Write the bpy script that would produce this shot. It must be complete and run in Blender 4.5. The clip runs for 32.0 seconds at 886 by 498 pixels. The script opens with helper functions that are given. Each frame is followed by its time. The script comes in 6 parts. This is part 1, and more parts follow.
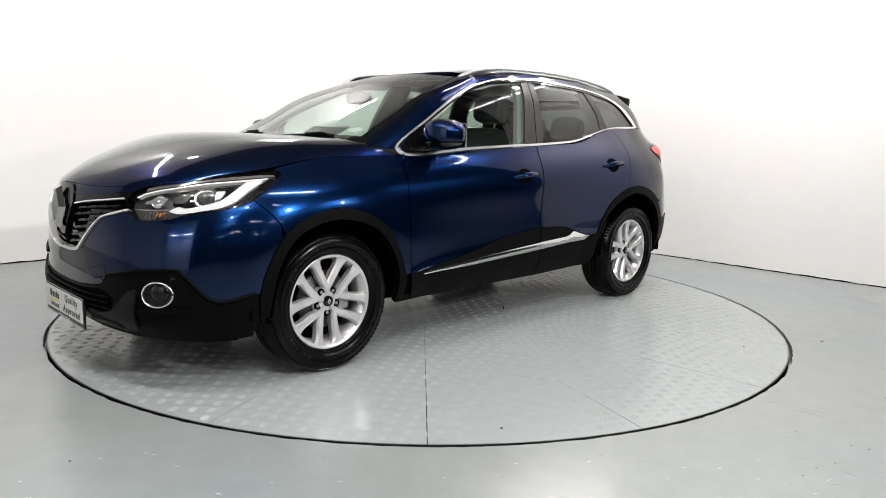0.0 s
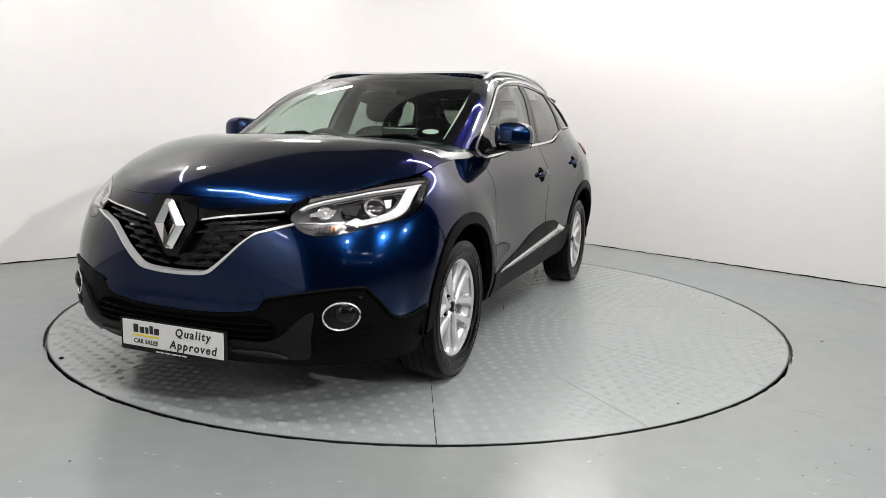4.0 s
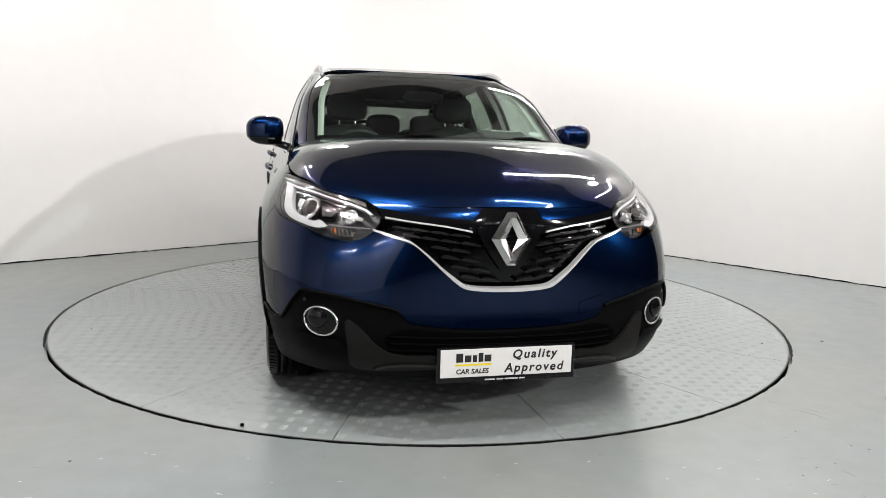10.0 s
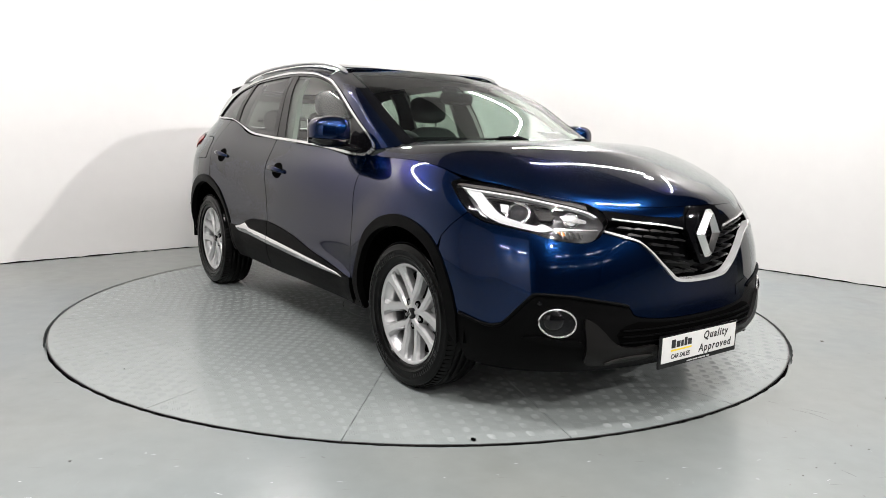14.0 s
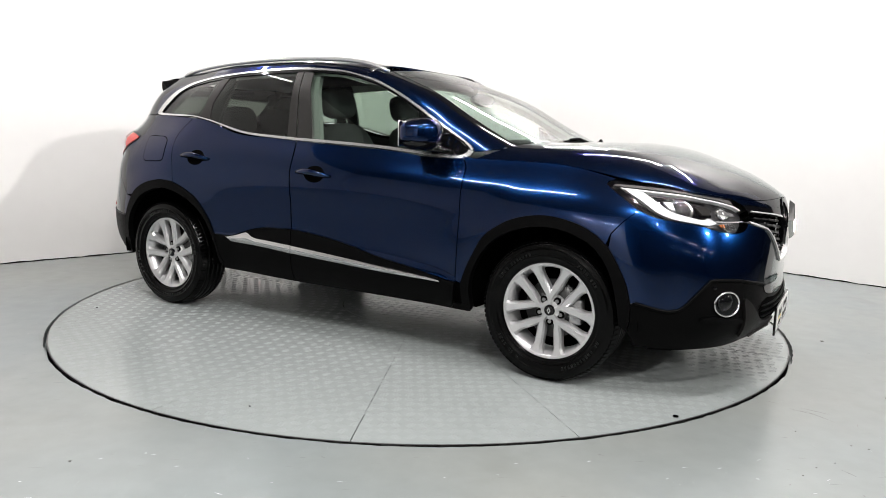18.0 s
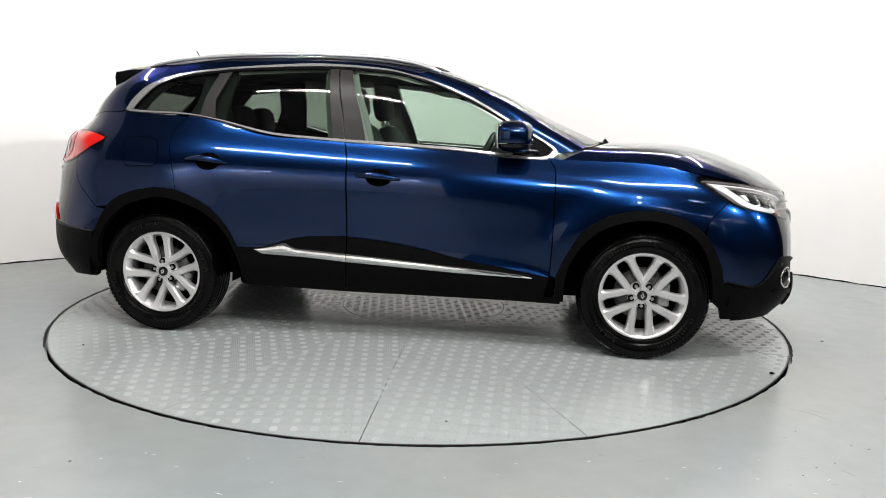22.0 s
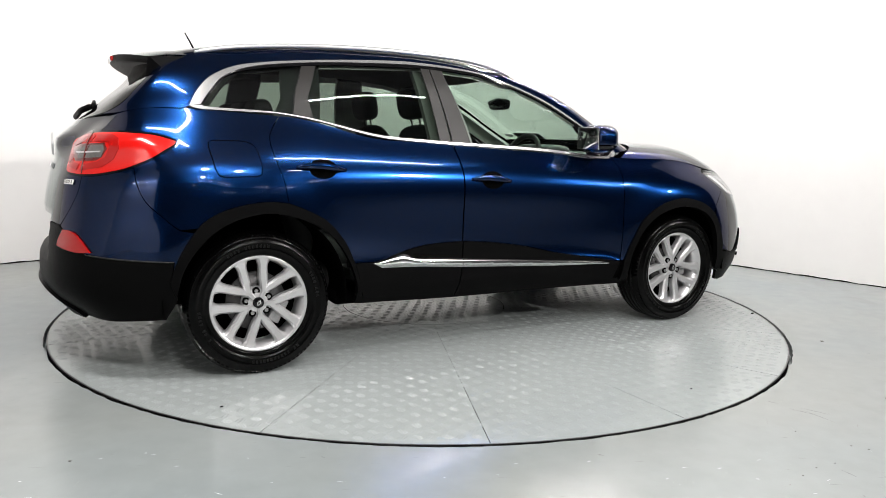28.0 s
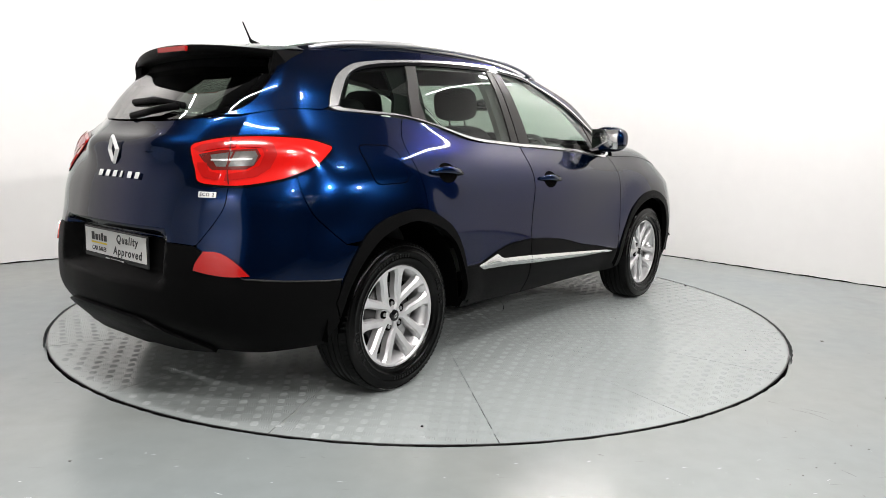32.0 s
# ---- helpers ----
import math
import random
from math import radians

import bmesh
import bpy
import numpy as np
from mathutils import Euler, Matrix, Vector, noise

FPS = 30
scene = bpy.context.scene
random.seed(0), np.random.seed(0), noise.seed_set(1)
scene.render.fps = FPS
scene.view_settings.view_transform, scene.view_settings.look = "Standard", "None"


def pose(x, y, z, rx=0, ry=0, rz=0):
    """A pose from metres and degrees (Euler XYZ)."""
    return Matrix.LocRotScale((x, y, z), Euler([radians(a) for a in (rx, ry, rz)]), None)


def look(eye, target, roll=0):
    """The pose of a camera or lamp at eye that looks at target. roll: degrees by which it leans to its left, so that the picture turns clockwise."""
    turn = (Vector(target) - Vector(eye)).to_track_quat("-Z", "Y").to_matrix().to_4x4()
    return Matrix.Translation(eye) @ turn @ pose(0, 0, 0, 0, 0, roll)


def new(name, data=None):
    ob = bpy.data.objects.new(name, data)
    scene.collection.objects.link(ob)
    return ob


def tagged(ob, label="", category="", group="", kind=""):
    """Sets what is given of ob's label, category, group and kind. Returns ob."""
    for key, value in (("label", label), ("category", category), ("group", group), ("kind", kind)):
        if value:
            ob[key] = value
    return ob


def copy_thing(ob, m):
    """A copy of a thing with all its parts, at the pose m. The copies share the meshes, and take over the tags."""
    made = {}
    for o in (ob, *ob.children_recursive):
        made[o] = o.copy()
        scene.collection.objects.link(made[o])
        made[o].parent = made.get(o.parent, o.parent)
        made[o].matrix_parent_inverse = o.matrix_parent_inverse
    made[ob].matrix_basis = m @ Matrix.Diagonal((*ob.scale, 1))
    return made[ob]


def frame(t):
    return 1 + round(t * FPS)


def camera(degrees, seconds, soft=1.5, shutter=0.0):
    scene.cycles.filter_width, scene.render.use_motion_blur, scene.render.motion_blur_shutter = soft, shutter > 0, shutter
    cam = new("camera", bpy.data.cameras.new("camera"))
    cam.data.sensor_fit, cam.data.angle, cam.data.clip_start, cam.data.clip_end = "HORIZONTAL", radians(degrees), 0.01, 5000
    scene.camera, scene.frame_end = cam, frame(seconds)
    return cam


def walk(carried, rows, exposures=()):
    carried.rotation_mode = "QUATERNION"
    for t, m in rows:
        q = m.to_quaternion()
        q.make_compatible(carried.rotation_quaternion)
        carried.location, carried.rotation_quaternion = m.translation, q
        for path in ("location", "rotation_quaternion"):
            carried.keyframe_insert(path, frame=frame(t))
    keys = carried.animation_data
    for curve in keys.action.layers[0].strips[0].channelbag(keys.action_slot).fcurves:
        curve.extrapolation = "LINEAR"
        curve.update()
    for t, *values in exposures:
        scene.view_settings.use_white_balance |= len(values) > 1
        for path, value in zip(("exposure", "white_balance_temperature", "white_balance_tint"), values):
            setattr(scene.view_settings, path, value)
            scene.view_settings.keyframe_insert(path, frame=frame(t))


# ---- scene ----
# The camera stands still on its stand; the turntable carries the car round at an even pace.
cam = camera(63.79, 32.0, soft=0.6)
EYE = (0.0, -4.7515, 1.1311)
CAM_POSE = look(EYE, (EYE[0] + 0.025743 * 10, EYE[1] + 10 * 0.999669, EYE[2] - 10 * math.tan(0.156593)), 1.480)
walk(cam, [(0.0, CAM_POSE), (32.0, CAM_POSE)],
     [(0.0, 0.66), (3.0, 0.48), (6.0, 0.38), (9.0, 0.49), (13.0, 0.68), (17.0, 0.75), (20.0, 0.80), (24.0, 0.78), (28.0, 0.80), (30.0, 0.80), (32.0, 0.71)])
TURN_START, TURN_RATE = -136.958, 5.8407   # degrees, degrees a second
CAR_OFFSET = (-0.0281, -0.1254)

# ---- light: white hall with a dark ceiling, strip lights and spots ----
world = bpy.data.worlds.new("hall_air")
scene.world = world
world.use_nodes = True
world.node_tree.nodes["Background"].inputs[0].default_value = (0.9, 0.95, 1.0, 1)
world.node_tree.nodes["Background"].inputs[1].default_value = 0.006
CEILING_Z, TUBE_Z = 5.4, 3.46


def strip_lamp(x, y, z, length, turn, power, width=0.04):
    data = bpy.data.lights.new("strip_lamp", "AREA")
    data.shape, data.size, data.size_y, data.energy, data.color = "RECTANGLE", length, width, power, (1.0, 0.968, 0.955)
    lamp = new("strip_lamp", data)
    lamp.matrix_world = pose(x, y, z, 0, 0, turn)
    return lamp


def spot_lamp(x, y, z, power):
    data = bpy.data.lights.new("spot_lamp", "POINT")
    data.energy, data.color, data.shadow_soft_size = power, (1.0, 0.962, 0.945), 0.07
    lamp = new("spot_lamp", data)
    lamp.location = (x, y, z)
    return lamp


# tubes hung over the turntable, then rows over the camera's side of the hall, then two added fill lamps: x, y, turn,
# length, watts
STRIPS = [(-1.60, -2.40, -18, 1.8, 50), (1.75, -2.40, 18, 1.8, 46), (1.80, 0.70, 28, 1.9, 34),
          (-3.1, 0.8, 90, 2.2, 22), (3.1, 0.8, 90, 2.2, 26), (-2.0, 2.7, 0, 1.6, 62), (1.75, 2.7, 0, 1.6, 62),
          # the last two are unseen fill, added only to brighten the south wall
          (2.9, -4.2, 0, 0.5, 5), *[(fx, fy, 12, 1.2, 9) for fx in (2.4, 4.8, 7.2, 9.6) for fy in (-8.4, -12.0)], (-4.9, -7.7, -12, 1.2, 34), (-2.7, -8.2, -8, 1.2, 34)]
# compact flood lamps, the first two unseen fill added to brighten the side walls: x, y, z, watts
SPOTS = [(-2.6, 0.8, 3.4, 16), (2.6, 0.8, 3.4, 30), (0.35, -4.5, 3.4, 130), (1.25, -4.7, 3.4, 100), (1.2, -6.6, 3.4, 110)]
# floods across the hall, aimed at the white bay: place, aim, watts
FLOODS = [((8.0, -6.5, 4.8), (-4.0, 0.6, 1.5), 1250), ((10.25, -3.37, 3.94), (-4.0, 0.6, 1.8), 480)]
for sx, sy, st, sl, sp in STRIPS:
    strip_lamp(sx, sy, TUBE_Z, sl, st, sp)
for sx, sy, sz, sp in SPOTS:
    spot_lamp(sx, sy, sz, sp)
for place, aim, sp in FLOODS:
    data = bpy.data.lights.new("flood_lamp", "SPOT")
    data.energy, data.color, data.shadow_soft_size = sp, (1.0, 0.962, 0.945), 0.10
    data.spot_size, data.spot_blend = math.radians(46), 0.8
    new("flood_lamp", data).matrix_world = look(place, aim)

# ---- materials ----
def material(name, color, rough=0.5, metal=0.0, coat=0.0, grain=0.0, scale=40.0, bump=0.0, spec=0.5, dark=None):
    """A principled material with fine variation of colour at two scales and fine relief."""
    m = bpy.data.materials.new(name)
    m.use_nodes = True
    nt = m.node_tree
    b = nt.nodes["Principled BSDF"]
    b.inputs["Base Color"].default_value = (*color, 1)
    b.inputs["Roughness"].default_value = rough
    b.inputs["Metallic"].default_value = metal
    b.inputs["Coat Weight"].default_value = coat
    b.inputs["Coat Roughness"].default_value = 0.04
    b.inputs["Specular IOR Level"].default_value = spec
    if grain or bump:
        tc = nt.nodes.new("ShaderNodeTexCoord")
        n1 = nt.nodes.new("ShaderNodeTexNoise")
        n1.inputs["Scale"].default_value, n1.inputs["Detail"].default_value = scale, 6
        n2 = nt.nodes.new("ShaderNodeTexNoise")
        n2.inputs["Scale"].default_value, n2.inputs["Detail"].default_value = scale * 0.08, 4
        for n in (n1, n2):
            nt.links.new(tc.outputs["Object"], n.inputs["Vector"])
        if grain:
            mix = nt.nodes.new("ShaderNodeMath")
            mix.operation = "ADD"
            nt.links.new(n1.outputs["Fac"], mix.inputs[0])
            nt.links.new(n2.outputs["Fac"], mix.inputs[1])
            ramp = nt.nodes.new("ShaderNodeMapRange")
            ramp.inputs["From Min"].default_value, ramp.inputs["From Max"].default_value = 0.6, 1.4
            nt.links.new(mix.outputs[0], ramp.inputs["Value"])
            cm = nt.nodes.new("ShaderNodeMix")
            cm.data_type = "RGBA"
            d = dark or [c * (1 - grain) for c in color]
            cm.inputs["A"].default_value = (*d, 1)
            cm.inputs["B"].default_value = (*[min(1, c * (1 + grain)) for c in color], 1)
            nt.links.new(ramp.outputs[0], cm.inputs["Factor"])
            nt.links.new(cm.outputs["Result"], b.inputs["Base Color"])
        if bump:
            bp = nt.nodes.new("ShaderNodeBump")
            bp.inputs["Strength"].default_value, bp.inputs["Distance"].default_value = bump, 0.01
            nt.links.new(n1.outputs["Fac"], bp.inputs["Height"])
            nt.links.new(bp.outputs[0], b.inputs["Normal"])
    return m


def glass_material(name, tint, rough=0.0):
    m = bpy.data.materials.new(name)
    m.use_nodes = True
    nt = m.node_tree
    nt.nodes.clear()
    out = nt.nodes.new("ShaderNodeOutputMaterial")
    tr = nt.nodes.new("ShaderNodeBsdfTransparent")
    tr.inputs[0].default_value = (*tint, 1)
    gl = nt.nodes.new("ShaderNodeBsdfGlossy")
    gl.inputs["Roughness"].default_value = rough
    lw = nt.nodes.new("ShaderNodeLayerWeight")
    lw.inputs["Blend"].default_value = 0.5
    pw = nt.nodes.new("ShaderNodeMath")
    pw.operation, pw.inputs[1].default_value = "POWER", 4.5
    nt.links.new(lw.outputs["Facing"], pw.inputs[0])
    fr = nt.nodes.new("ShaderNodeMath")
    fr.operation, fr.inputs[1].default_value, fr.inputs[2].default_value = "MULTIPLY_ADD", 0.92, 0.05
    nt.links.new(pw.outputs[0], fr.inputs[0])
    mx = nt.nodes.new("ShaderNodeMixShader")
    nt.links.new(fr.outputs[0], mx.inputs[0])
    nt.links.new(tr.outputs[0], mx.inputs[1])
    nt.links.new(gl.outputs[0], mx.inputs[2])
    nt.links.new(mx.outputs[0], out.inputs[0])
    return m


PAINT = material("blue_metallic_paint", (0.0017, 0.0145, 0.063), 0.20, 0.95, 0.95, 0.10, 900)
PAINT.node_tree.nodes["Principled BSDF"].inputs["Specular Tint"].default_value = (0.12, 0.28, 0.22, 1)
PAINT.node_tree.nodes["Principled BSDF"].inputs["Coat IOR"].default_value = 1.38
BLACK = material("black_textured_plastic", (0.0016, 0.0016, 0.0017), 0.44, 0, 0, 0.2, 300, 0.12, 0.045)
GLOSSBLACK = material("gloss_black_plastic", (0.0025, 0.0025, 0.003), 0.06, spec=0.35)
LINER = material("dark_liner", (0.0009, 0.0009, 0.0009), 0.9, spec=0.02)
CHROME = material("satin_chrome", (0.70, 0.70, 0.695), 0.20, 0.85)
PALECHROME = material("pale_chrome", (0.78, 0.78, 0.775), 0.20, 0.55, 0.3)
BADGECHROME = material("brushed_badge_chrome", (0.70, 0.69, 0.68), 0.13, 1.0)
BRIGHTCHROME = material("bright_chrome", (0.78, 0.78, 0.78), 0.09, 1.0)
BADGE = material("bright_badge_chrome", (0.72, 0.72, 0.72), 0.28, 0.25)
ALLOY = material("silver_alloy", (0.62, 0.62, 0.625), 0.28, 0.72, 0.4, 0.04, 700)
RUBBER = material("tyre_rubber", (0.0006, 0.0006, 0.0006), 0.17, 0, 0, 0.25, 200, 0.05, 0.13)
GLASS = glass_material("clear_glass", (0.66, 0.77, 0.70))
DARKGLASS = glass_material("privacy_glass", (0.37, 0.43, 0.385))
REARGLASS = glass_material("dark_rear_glass", (0.20, 0.215, 0.20))
WALL = material("white_painted_wall", (0.76, 0.75, 0.735), 0.6, 0, 0, 0.02, 8, 0.03)
CEIL = material("dark_ceiling", (0.11, 0.11, 0.115), 0.8, 0, 0, 0.1, 5)
FLOOR = material("grey_floor_paint", (0.205, 0.232, 0.233), 0.24, 0, 0, 0.08, 9, 0.06, 0.4)


def floor_wear(m):
    """Large warm and cool clouds and fine stretched scuffs over the floor paint."""
    nt = m.node_tree
    b = nt.nodes["Principled BSDF"]
    paint = b.inputs["Base Color"].links[0].from_socket
    tc = nt.nodes.new("ShaderNodeTexCoord")
    def clouds(size, detail, stretch, turn):
        mp = nt.nodes.new("ShaderNodeMapping")
        mp.inputs["Scale"].default_value = stretch
        mp.inputs["Rotation"].default_value = (0, 0, turn)
        n = nt.nodes.new("ShaderNodeTexNoise")
        n.inputs["Scale"].default_value, n.inputs["Detail"].default_value = size, detail
        nt.links.new(tc.outputs["Object"], mp.inputs["Vector"])
        nt.links.new(mp.outputs[0], n.inputs["Vector"])
        return n.outputs["Fac"]
    def limits(value, lo, hi):
        r = nt.nodes.new("ShaderNodeMapRange")
        r.inputs["From Min"].default_value, r.inputs["From Max"].default_value = lo, hi
        nt.links.new(value, r.inputs["Value"])
        return r.outputs[0]
    def blend(a, color, fac, mode):
        k = nt.nodes.new("ShaderNodeMix")
        k.data_type, k.blend_type = "RGBA", mode
        nt.links.new(fac, k.inputs["Factor"])
        nt.links.new(a, k.inputs["A"])
        k.inputs["B"].default_value = (*color, 1)
        return k.outputs["Result"]
    c = blend(paint, (1.07, 1.0, 0.94), limits(clouds(0.35, 3, (1, 1, 1), 0), 0.40, 0.62), "MULTIPLY")
    c = blend(c, (0.90, 0.895, 0.88), limits(clouds(1.6, 8, (1, 1, 1), 0), 0.60, 0.74), "MULTIPLY")
    c = blend(c, (0.62, 0.60, 0.57), limits(clouds(9, 3, (1, 14, 1), 0.5), 0.70, 0.78), "MULTIPLY")
    c = blend(c, (1.35, 1.35, 1.33), limits(clouds(14, 3, (12, 1, 1), -0.35), 0.71, 0.80), "MULTIPLY")
    nt.links.new(c, b.inputs["Base Color"])


floor_wear(FLOOR)
PLATE = material("painted_tread_plate", (0.268, 0.292, 0.288), 0.19, 0, 0, 0.06, 14, 0.02, 0.5)
STEEL = material("worn_steel_edge", (0.30, 0.30, 0.30), 0.4, 0.7, 0, 0.3, 60)
DARKSTEEL = material("dark_worn_steel", (0.08, 0.08, 0.08), 0.45, 0.6, 0, 0.5, 40)
TREAD = material("worn_tread_bar", (0.268, 0.292, 0.288), 0.20, 0, 0, 0.06, 14, 0.02, 0.5)
# ---- the car's outer form: three control nets, left half (x forward, y left, z up from the tread plate) ----
def ramp(a, b, x):
    t = np.clip((x - a) / (b - a), 0, 1)
    return t * t * (3 - 2 * t)


def plate_recess(x, y, z):
    """The hollow in the rear bumper that holds the plate."""
    return 0.068 * ramp(-1.9, -2.0, x) * ramp(.43, .35, np.abs(y)) * ramp(.525, .565, z) * ramp(.735, .715, z)


def gate_lip(x, y, z):
    """The upright band under the rear window that carries the badge."""
    return 0.045 * ramp(-1.85, -2.0, x) * ramp(.45, .22, np.abs(y)) * np.exp(-((z - 1.075) / .055) ** 2)


def cr_weights(f):
    return (-f + 2 * f ** 2 - f ** 3) / 2, (2 - 5 * f ** 2 + 3 * f ** 3) / 2, (f + 4 * f ** 2 - 3 * f ** 3) / 2, (f ** 3 - f ** 2) / 2


def lamp_shoulder(x, y, z):
    """The tail lamps stand out from the rear corners below the window."""
    side = np.clip((np.abs(y) - 0.44) / 0.16, 0, 1)
    return 0.022 * np.exp(-((z - 1.085) / 0.075) ** 2) * side * side * (3 - 2 * side) * np.clip((-1.45 - x) / 0.25, 0, 1)


class Net:
    """A closed ring of columns round the car: u runs from the front centre (0) over the left side to the rear centre (half)
    and back over the right side; v runs upwards."""
    def __init__(self, rows, sculpt=None):
        self.sculpt = sculpt
        p = np.array(rows, float)
        ring = np.concatenate([p, p[-2:0:-1] * np.array([1, -1, 1.0])])
        self.p = np.concatenate([2 * ring[:, :1] - ring[:, 1:2], ring, 2 * ring[:, -1:] - ring[:, -2:-1]], axis=1)
        self.nu, self.nv, self.n = p.shape[0] - 1, p.shape[1] - 1, len(ring)
        gu, gv = np.meshgrid(np.linspace(0, self.nu, self.nu * 20 + 1), np.linspace(0, self.nv, self.nv * 20 + 1), indexing="ij")
        self.gu, self.gv = gu.ravel(), gv.ravel()
        self.gp = self.at(self.gu, self.gv)

    def at(self, u, v):
        u, v = np.asarray(u, float), np.asarray(v, float)
        i = np.floor(u).astype(int)
        j = np.clip(np.floor(v).astype(int), 0, self.nv - 1)
        wu, wv = cr_weights(u - i), cr_weights(v - j)
        q = np.zeros((len(u), 3))
        for a in range(4):
            row = (i + a - 1) % self.n
            for b in range(4):
                q += (wu[a] * wv[b])[:, None] * self.p[row, j + b]
        if self.sculpt:
            q[:, 1] -= np.sign(q[:, 1]) * self.sculpt(q[:, 0], q[:, 2])
            q[:, 0] += plate_recess(q[:, 0], q[:, 1], q[:, 2]) - gate_lip(q[:, 0], q[:, 1], q[:, 2]) - lamp_shoulder(q[:, 0], q[:, 1], q[:, 2])
        return q

    def normal(self, u, v):
        e = 0.02
        n = np.cross(self.at(u + e, v) - self.at(u - e, v), self.at(u, v + e) - self.at(u, v - e))
        return n / np.maximum(np.linalg.norm(n, axis=1, keepdims=True), 1e-9)

    def inverse(self, pts, axes, lo=0.0, hi=99.0):
        """Parameters at which the surface shows the given pairs of coordinates (axes: 'xz' from the side, 'yz' from an end)."""
        ia, ib = "xyz".index(axes[0]), "xyz".index(axes[1])
        pts = np.array(pts, float)
        ok = np.where((self.gu >= lo) & (self.gu <= hi))[0]
        g = self.gp[ok][:, [ia, ib]]
        j = ok[np.argmin(((pts[:, None, :] - g[None]) ** 2).sum(2), axis=1)]
        u, v = self.gu[j].copy(), self.gv[j].copy()
        for _ in range(8):
            e = 1e-3
            p0 = self.at(u, v)[:, [ia, ib]]
            pu = (self.at(u + e, v)[:, [ia, ib]] - p0) / e
            pv = (self.at(u, v + e)[:, [ia, ib]] - p0) / e
            r = pts - p0
            det = pu[:, 0] * pv[:, 1] - pu[:, 1] * pv[:, 0]
            det = np.where(np.abs(det) < 1e-5, 1e-5, det)
            u = np.clip(u + np.clip((r[:, 0] * pv[:, 1] - r[:, 1] * pv[:, 0]) / det, -0.3, 0.3), max(lo, -0.5), min(hi, self.nu + 0.5))
            v = np.clip(v + np.clip((pu[:, 0] * r[:, 1] - pu[:, 1] * r[:, 0]) / det, -0.3, 0.3), -0.6, self.nv + 0.6)
        return np.stack([u, v], 1)


def column(*points):
    return list(points)


def side(x, ys, zs):
    return [(x, y, z) for y, z in zip(ys, zs)]


BODY_ROWS = [
    column((2.13, 0, .215), (2.225, 0, .33), (2.215, 0, .50), (2.225, 0, .66), (2.22, 0, .80), (2.195, 0, .885)),
    column((2.11, .32, .215), (2.205, .32, .33), (2.20, .32, .50), (2.195, .32, .66), (2.17, .32, .80), (2.13, .32, .88)),
    column((2.04, .58, .215), (2.13, .58, .33), (2.125, .585, .50), (2.105, .585, .66), (2.05, .585, .80), (1.97, .575, .90)),
    column((1.90, .75, .215), (1.98, .765, .34), (1.985, .775, .50), (1.96, .775, .66), (1.90, .75, .82), (1.80, .70, .935)),
    column((1.68, .83, .22), (1.72, .865, .36), (1.72, .88, .52), (1.70, .88, .68), (1.66, .855, .84), (1.58, .775, .975)),
    side(1.30, (.84, .885, .905, .905, .875, .785), (.24, .38, .55, .72, .88, 1.02)),
    side(0.86, (.82, .872, .885, .885, .868, .785), (.24, .38, .55, .72, .89, 1.03)),
    side(0.30, (.80, .868, .878, .882, .878, .80), (.24, .38, .55, .72, .90, 1.058)),
    side(-.40, (.80, .868, .878, .885, .882, .79), (.24, .38, .55, .73, .925, 1.10)),
    side(-1.0, (.81, .872, .888, .90, .885, .765), (.25, .38, .55, .74, .96, 1.175)),
    side(-1.35, (.84, .885, .908, .912, .89, .74), (.26, .39, .56, .75, .97, 1.21)),
    column((-1.70, .82, .28), (-1.70, .865, .40), (-1.72, .885, .56), (-1.72, .88, .75), (-1.70, .85, .97), (-1.60, .70, 1.225)),
    column((-1.93, .72, .28), (-1.97, .76, .40), (-1.98, .77, .56), (-1.95, .765, .75), (-1.90, .745, .96), (-1.77, .64, 1.22)),
    column((-2.03, .55, .28), (-2.13, .56, .40), (-2.14, .57, .56), (-2.115, .56, .75), (-2.065, .56, .95), (-1.885, .52, 1.20)),
    column((-2.11, .27, .28), (-2.205, .27, .40), (-2.205, .27, .56), (-2.183, .27, .75), (-2.135, .27, .95), (-2.012, .27, 1.17)),
    column((-2.12, 0, .28), (-2.22, 0, .40), (-2.22, 0, .56), (-2.198, 0, .75), (-2.150, 0, .95), (-2.03, 0, 1.165)),
]
